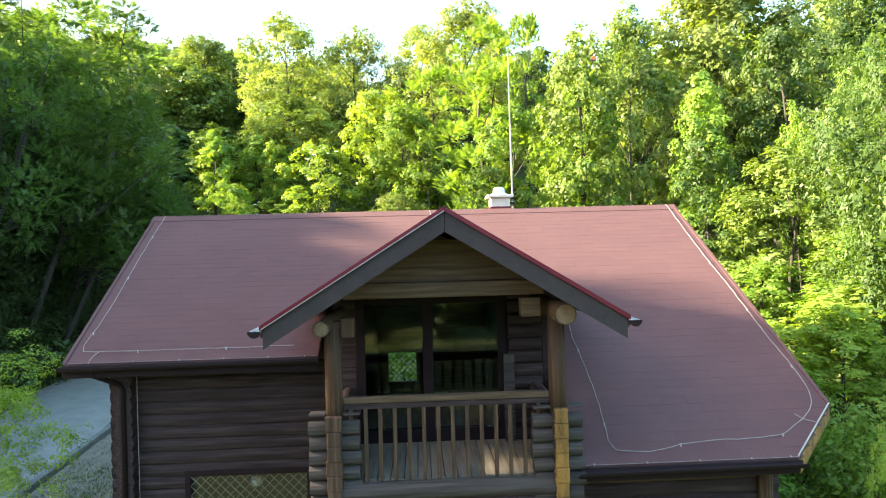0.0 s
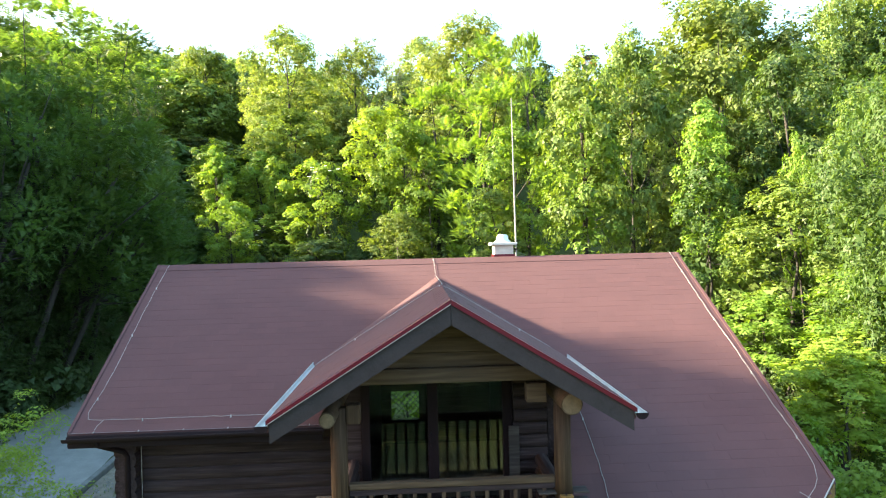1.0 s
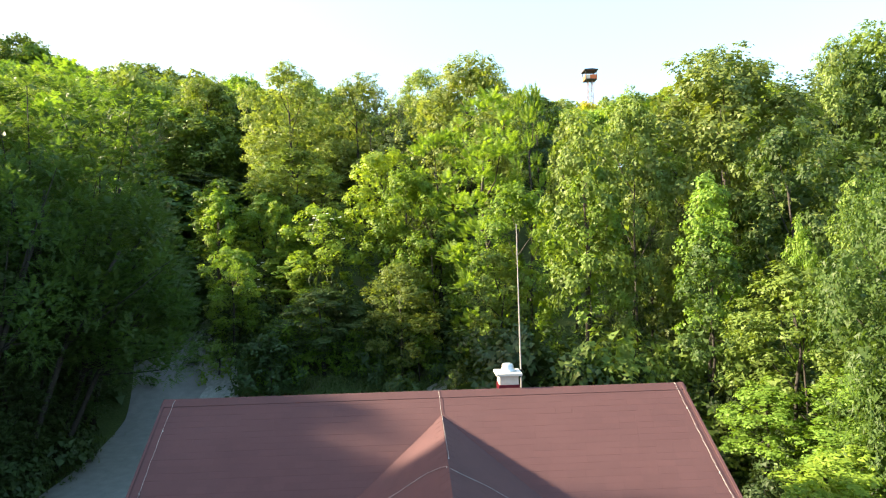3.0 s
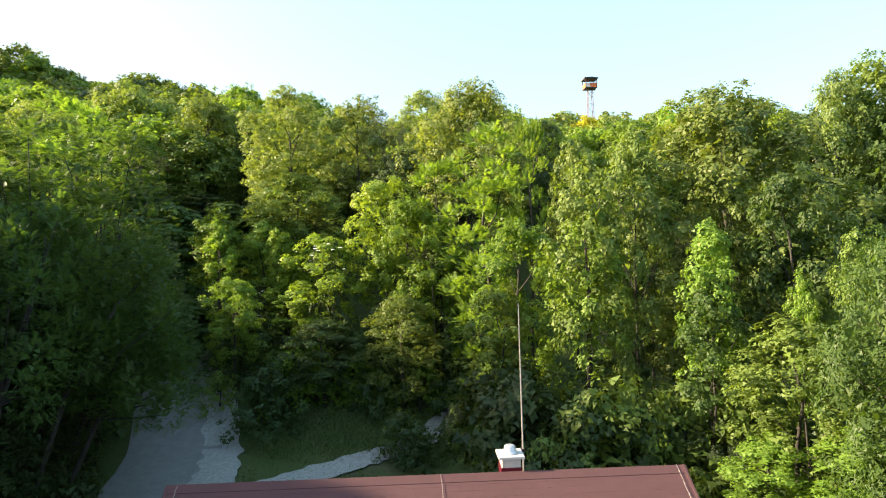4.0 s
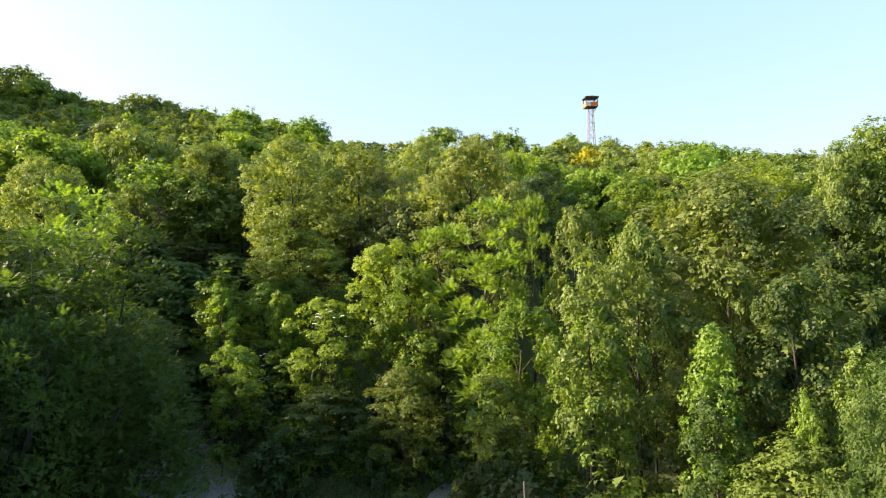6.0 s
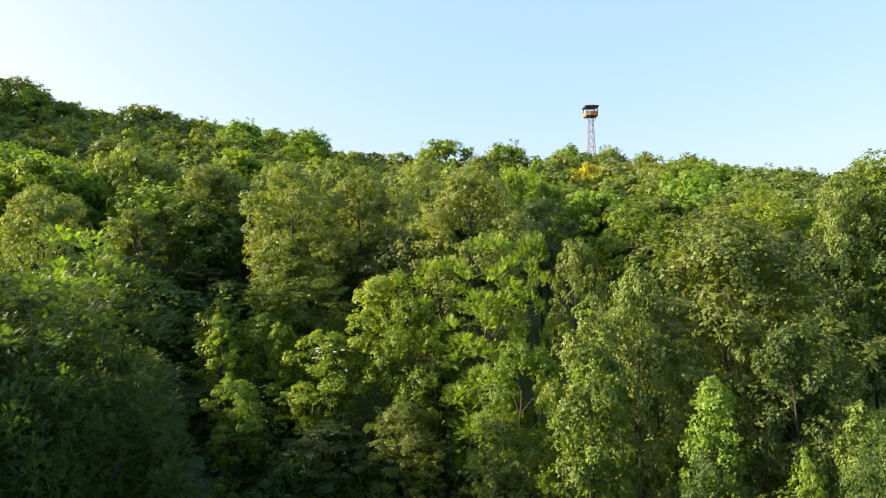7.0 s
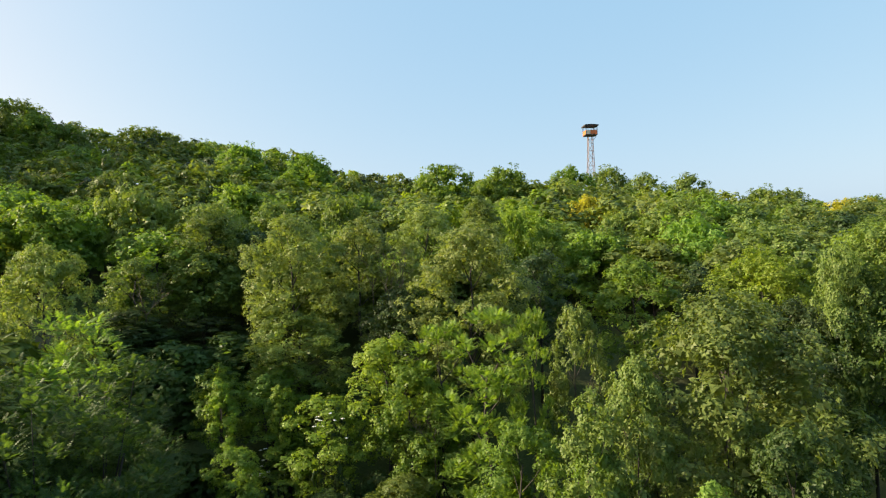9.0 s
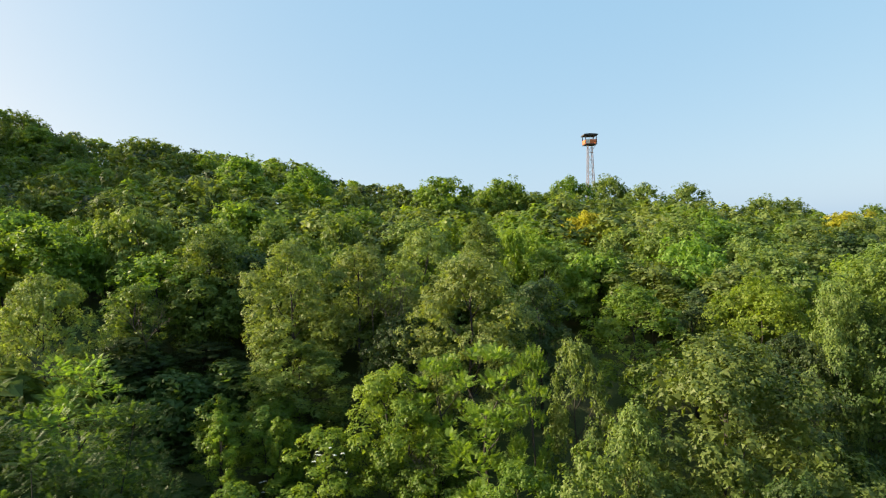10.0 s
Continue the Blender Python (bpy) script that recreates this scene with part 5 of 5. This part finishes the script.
# single trees that stand out along the skyline
for x, y, top in ((-66.9, 107, 48.4), (-62.5, 104, 45.5), (-60.2, 105, 43.8), (-50.8, 112, 44.7), (-47.5, 111, 44.2), (-44.3, 112, 43.3), (-38.4, 108, 41.3), (-28.3, 100, 39.2), (-17.1, 98, 36.9), (3.9, 94, 34.1),
                  (14.1, 98, 34.4), (28.2, 110, 35.5), (38.6, 121, 37.2), (41.8, 110, 34.1), (51.9, 115, 34.5), (64.6, 112, 31.5), (70.5, 112, 30.8), (82.8, 108, 28.9)):
    tree(x, y, top - 0.5, rnd.uniform(4.2, 5.4), rnd.choice(("mid", "mid_b")), rnd.choice(("wood", "lush", "olive")), rnd.randrange(2))
for x, y, top, r in ((20.2, 72, 26.4, 3.0), (23.0, 73, 25.8, 2.2), (59.6, 82, 26.0, 4.4), (26.5, 70, 23.4, 1.8)):
    tree(x, y, top, r, "mid", "yellow", 0)


def bare_branches(x, y, z, h, reach, seed, n=5, mat=TWIG):
    """A leafless branching crown of thin twigs on one stem."""
    rng = random.Random(seed)
    pieces = []

    def grow(p, d, length, r, depth):
        q = p + d * length
        m = p.lerp(q, 0.5) + Vector((rng.uniform(-1, 1), rng.uniform(-1, 1), rng.uniform(-1, 1))) * length * 0.07
        pieces.append(tube([p, m, q], [r, r * 0.8, r * 0.55], 4, False))
        if depth:
            for _ in range(3):
                e = (d + Vector((rng.uniform(-1, 1), rng.uniform(-1, 1), rng.uniform(-0.5, 0.8))) * 0.75).normalized()
                grow(q if rng.random() < 0.6 else m, e, length * rng.uniform(0.55, 0.8), r * 0.55, depth - 1)

    g = height(x, y)
    pieces.append(tube([(x, y, g - 0.2), (x + 0.1, y, (g + z) / 2), (x, y, z)], [0.07, 0.05, 0.03], 6, False))
    for i in range(n):
        a = i * 2.4 + rng.uniform(-0.4, 0.4)
        grow(Vector((x, y, z - 0.3 * rng.random())), Vector((math.cos(a) * reach, math.sin(a) * reach, 1.0)).normalized(), h * 0.42, 0.022, 3)
    ob = part("bare_tree", join(*pieces), mat)
    tagged(ob, "leafless grey-brown tree with fine bare twigs", "tree", group="bare trees")


bare_branches(-2.0, 44.4, 16.4, 4.6, 0.5, 2, 6)
bare_branches(-3.5, 46.0, 17.6, 4.0, 0.5, 3, 5)
bare_branches(-19.6, 44.5, 16.2, 3.6, 0.7, 5, 5)
bare_branches(0.6, 33.4, 9.4, 2.6, 0.9, 7, 5)


def far_wood(name, spots, leaf_size, count, label):
    """Many trees as one leafy mass."""
    rs = np.random.RandomState(77)
    rnd = random.Random(5)
    protos = []
    for v in range(4):
        lobes = make_lobes(rs, 14, 3.5, 3.6, 8.2, SHAPES["dome"], (0.30, 0.46))
        p, n = crown_points(rs, lobes, count, 14, 0.58, 0.2)
        protos.append(leaf_arrays(rs, p, n, leaf_size, 0.95, 0.0))
    blocks, kinds = [], []
    for x, y in spots:
        v = protos[rnd.randrange(4)]
        s, a = rnd.uniform(0.95, 1.4), rnd.uniform(0, 6.28)
        hs = rnd.uniform(0.80, 1.14)
        c, d = math.cos(a) * s, math.sin(a) * s
        out = np.stack([v[:, 0] * c - v[:, 1] * d + x, v[:, 0] * d + v[:, 1] * c + y, v[:, 2] * hs + height(x, y) - 0.3], 1)
        blocks.append(out)
        k = rnd.choices(range(7), (5, 3, 3, 2, 2, 2, 0))[0]
        kinds.append(np.full(len(v) // 3, k))
    me = leaf_mesh(name, np.concatenate(blocks), [LEAF[k] for k in FAR_LEAFS + ("yellow",)], np.concatenate(kinds))
    tagged(new(name, me), label, "woodland", kind="stuff")


far_wood("hill_woodland", far_spots, 0.42, 72, "dense mixed green woodland covering the hill")

# woods behind and beside the house, out of the walk's view but seen in the glass
rnd = random.Random(12)
ring = [(rnd.uniform(-60, 60), rnd.uniform(-45, -22)) for _ in range(60)] + [(rnd.uniform(-52, -24), rnd.uniform(-20, 40)) for _ in range(46)]
# the dark ones, from x = -8 on, are added to darken the balcony door's reflection
for x, y, top, r in ((-16.5, -1.5, 9.0, 2.2), (-15.5, -5.5, 9.5, 2.6), (-14.0, -9.0, 10.0, 2.8), (-9.0, -14.0, 9.5, 2.8), (-4.8, -9.5, 7.5, 2.4), (-2.4, -8.4, 6.6, 1.9), (1.4, -8.6, 7.0, 2.1), (5.6, -8.8, 7.0, 2.2), (-7.6, -9.0, 8.0, 2.4), (-0.8, -12.5, 8.5, 2.6), (3.6, -10.5, 8.0, 2.4)):
    tree(x, y, top, r, "mid", "wood" if x < -8 else "dark", 0, label="broadleaf tree at the edge of the clearing")
tree(-1.0, -8.6, 3.6, 0.9, "sapling", "bright", 0, label="slender bright tree at the edge of the clearing", group="saplings")
far_wood("valley_woodland", ring, 0.9, 26, "green woodland around the clearing")


# ---- shingles ----
def tab_mesh(w):
    """One shingle tab in its own frame: x along the course, y up the slope, z off the roof."""
    l = 0.152
    v = [(0, 0, 0.001), (w, 0, 0.001), (w, l, 0.0), (0, l, 0.0), (0, 0, 0.0030), (w, 0, 0.0030), (w, l, 0.0018), (0, l, 0.0018)]
    f = [(4, 5, 6, 7), (0, 1, 5, 4), (1, 2, 6, 5), (3, 0, 4, 7)]
    return v, f


TAB_W, TAB_E = 0.315, 0.145
TAB = mesh_of("shingle", *tab_mesh(TAB_W - 0.0007), SHINGLE)


def roof_frame(origin, along, up):
    along, up = Vector(along).normalized(), Vector(up).normalized()
    n = along.cross(up)
    return Matrix(((along.x, up.x, n.x, origin[0]), (along.y, up.y, n.y, origin[1]), (along.z, up.z, n.z, origin[2]), (0, 0, 0, 1)))


def lay(frame_, length, spans, parent, single, rest, seed):
    """Courses up one roof face. spans(v) gives the stretches along the course; single(u, v) tells which tabs are pieces of their own."""
    rng = random.Random(seed)
    v, k = 0.0, 0
    while v < length - 0.04:
        for a, b in spans(v + TAB_E / 2):
            u = a - (TAB_W * 0.5 if k % 2 else 0.0) - rng.uniform(0, 0.05)
            while u < b:
                u0, u1 = max(u, a), min(u + TAB_W - 0.0007, b)
                if u1 - u0 > 0.02:
                    m = frame_ @ Matrix.Translation((u0, v + rng.uniform(-0.003, 0.003), rng.uniform(0, 0.0015)))
                    if u1 - u0 > TAB_W - 0.01 and single(u0, v):
                        ob = new("shingle", TAB)
                        ob.parent = parent
                        ob.matrix_basis = m
                    else:
                        tv, tf = tab_mesh(u1 - u0)
                        o = len(rest[0])
                        rest[0].extend(m @ Vector(p) for p in tv)
                        rest[1].extend(tuple(i + o for i in q) for q in tf)
                u += TAB_W
        v += TAB_E
        k += 1


cs = 1 / math.sqrt(1 + SLOPE * SLOPE)


def left_spans(v):
    y = EAVE_L + v * cs
    return [(rake_l(y), -1.43 if y < DVAL + 0.2 else min(DX, DX - (DBACK - y) + 0.03))] if y < DBACK else [(rake_l(y), DX)]


def right_spans(v):
    y = EAVE_R + v * cs
    return [(1.76 if y < DVAL + 0.35 else max(DX, DX + (DBACK - y) - 0.03), rake_r(y))] if y < DBACK else [(DX, rake_r(y))]


rest = ([], [])
lay(roof_frame((0, EAVE_L, roof_z(EAVE_L)), (1, 0, 0), (0, 1, SLOPE)), (RIDGE_Y - EAVE_L) / cs - 0.1, left_spans, main_roof, lambda u, v: v < 0.55, rest, 1)
lay(roof_frame((0, EAVE_R, roof_z(EAVE_R)), (1, 0, 0), (0, 1, SLOPE)), (RIDGE_Y - EAVE_R) / cs - 0.1, right_spans, main_roof, lambda u, v: v < 0.9, rest, 2)
more = part("shingles", rest, SHINGLE, main_roof)
tagged(more, "rows of red shingle tabs", kind="stuff")
dcs = 1 / math.sqrt(1 + DSLOPE * DSLOPE)
rest = ([], [])


def dormer_reach(v):
    """How far back a course of the gable roof runs, from its front edge."""
    return DVAL + (DBACK - DVAL) * min(1.0, v * dcs / DHALF) - DFRONT + 0.02


lay(roof_frame((DX + DHALF, DFRONT, DEAVE), (0, 1, 0), (-1, 0, DSLOPE)), DHALF / dcs - 0.06, lambda v: [(0.0, dormer_reach(v))], dormer_roof, lambda u, v: u < 1.6, rest, 3)
lay(roof_frame((DX - DHALF, DFRONT, DEAVE), (0, -1, 0), (1, 0, DSLOPE)), DHALF / dcs - 0.06, lambda v: [(-dormer_reach(v), 0.0)], dormer_roof, lambda u, v: u > -1.9, rest, 4)
more = part("shingles", rest, SHINGLE, dormer_roof)
tagged(more, "rows of red shingle tabs", kind="stuff")
y = DFRONT
while y < DBACK:
    verts = []
    for kk, yy in enumerate((y, min(y + 0.3, DBACK + 0.05))):
        for dx in (-0.13, 0.0, 0.13):
            verts.append((DX + dx, yy, DZ - DSLOPE * abs(dx) + 0.014 - 0.003 * kk))
        for dx in (-0.13, 0.0, 0.13):
            verts.append((DX + dx, yy, DZ - DSLOPE * abs(dx) + 0.008 - 0.003 * kk))
    part("ridge_cap", (verts, [(0, 6, 7, 1), (1, 7, 8, 2), (0, 3, 9, 6), (2, 8, 11, 5), (0, 1, 4, 3), (1, 2, 5, 4)]), SHINGLE, dormer_roof)
    y += 0.26
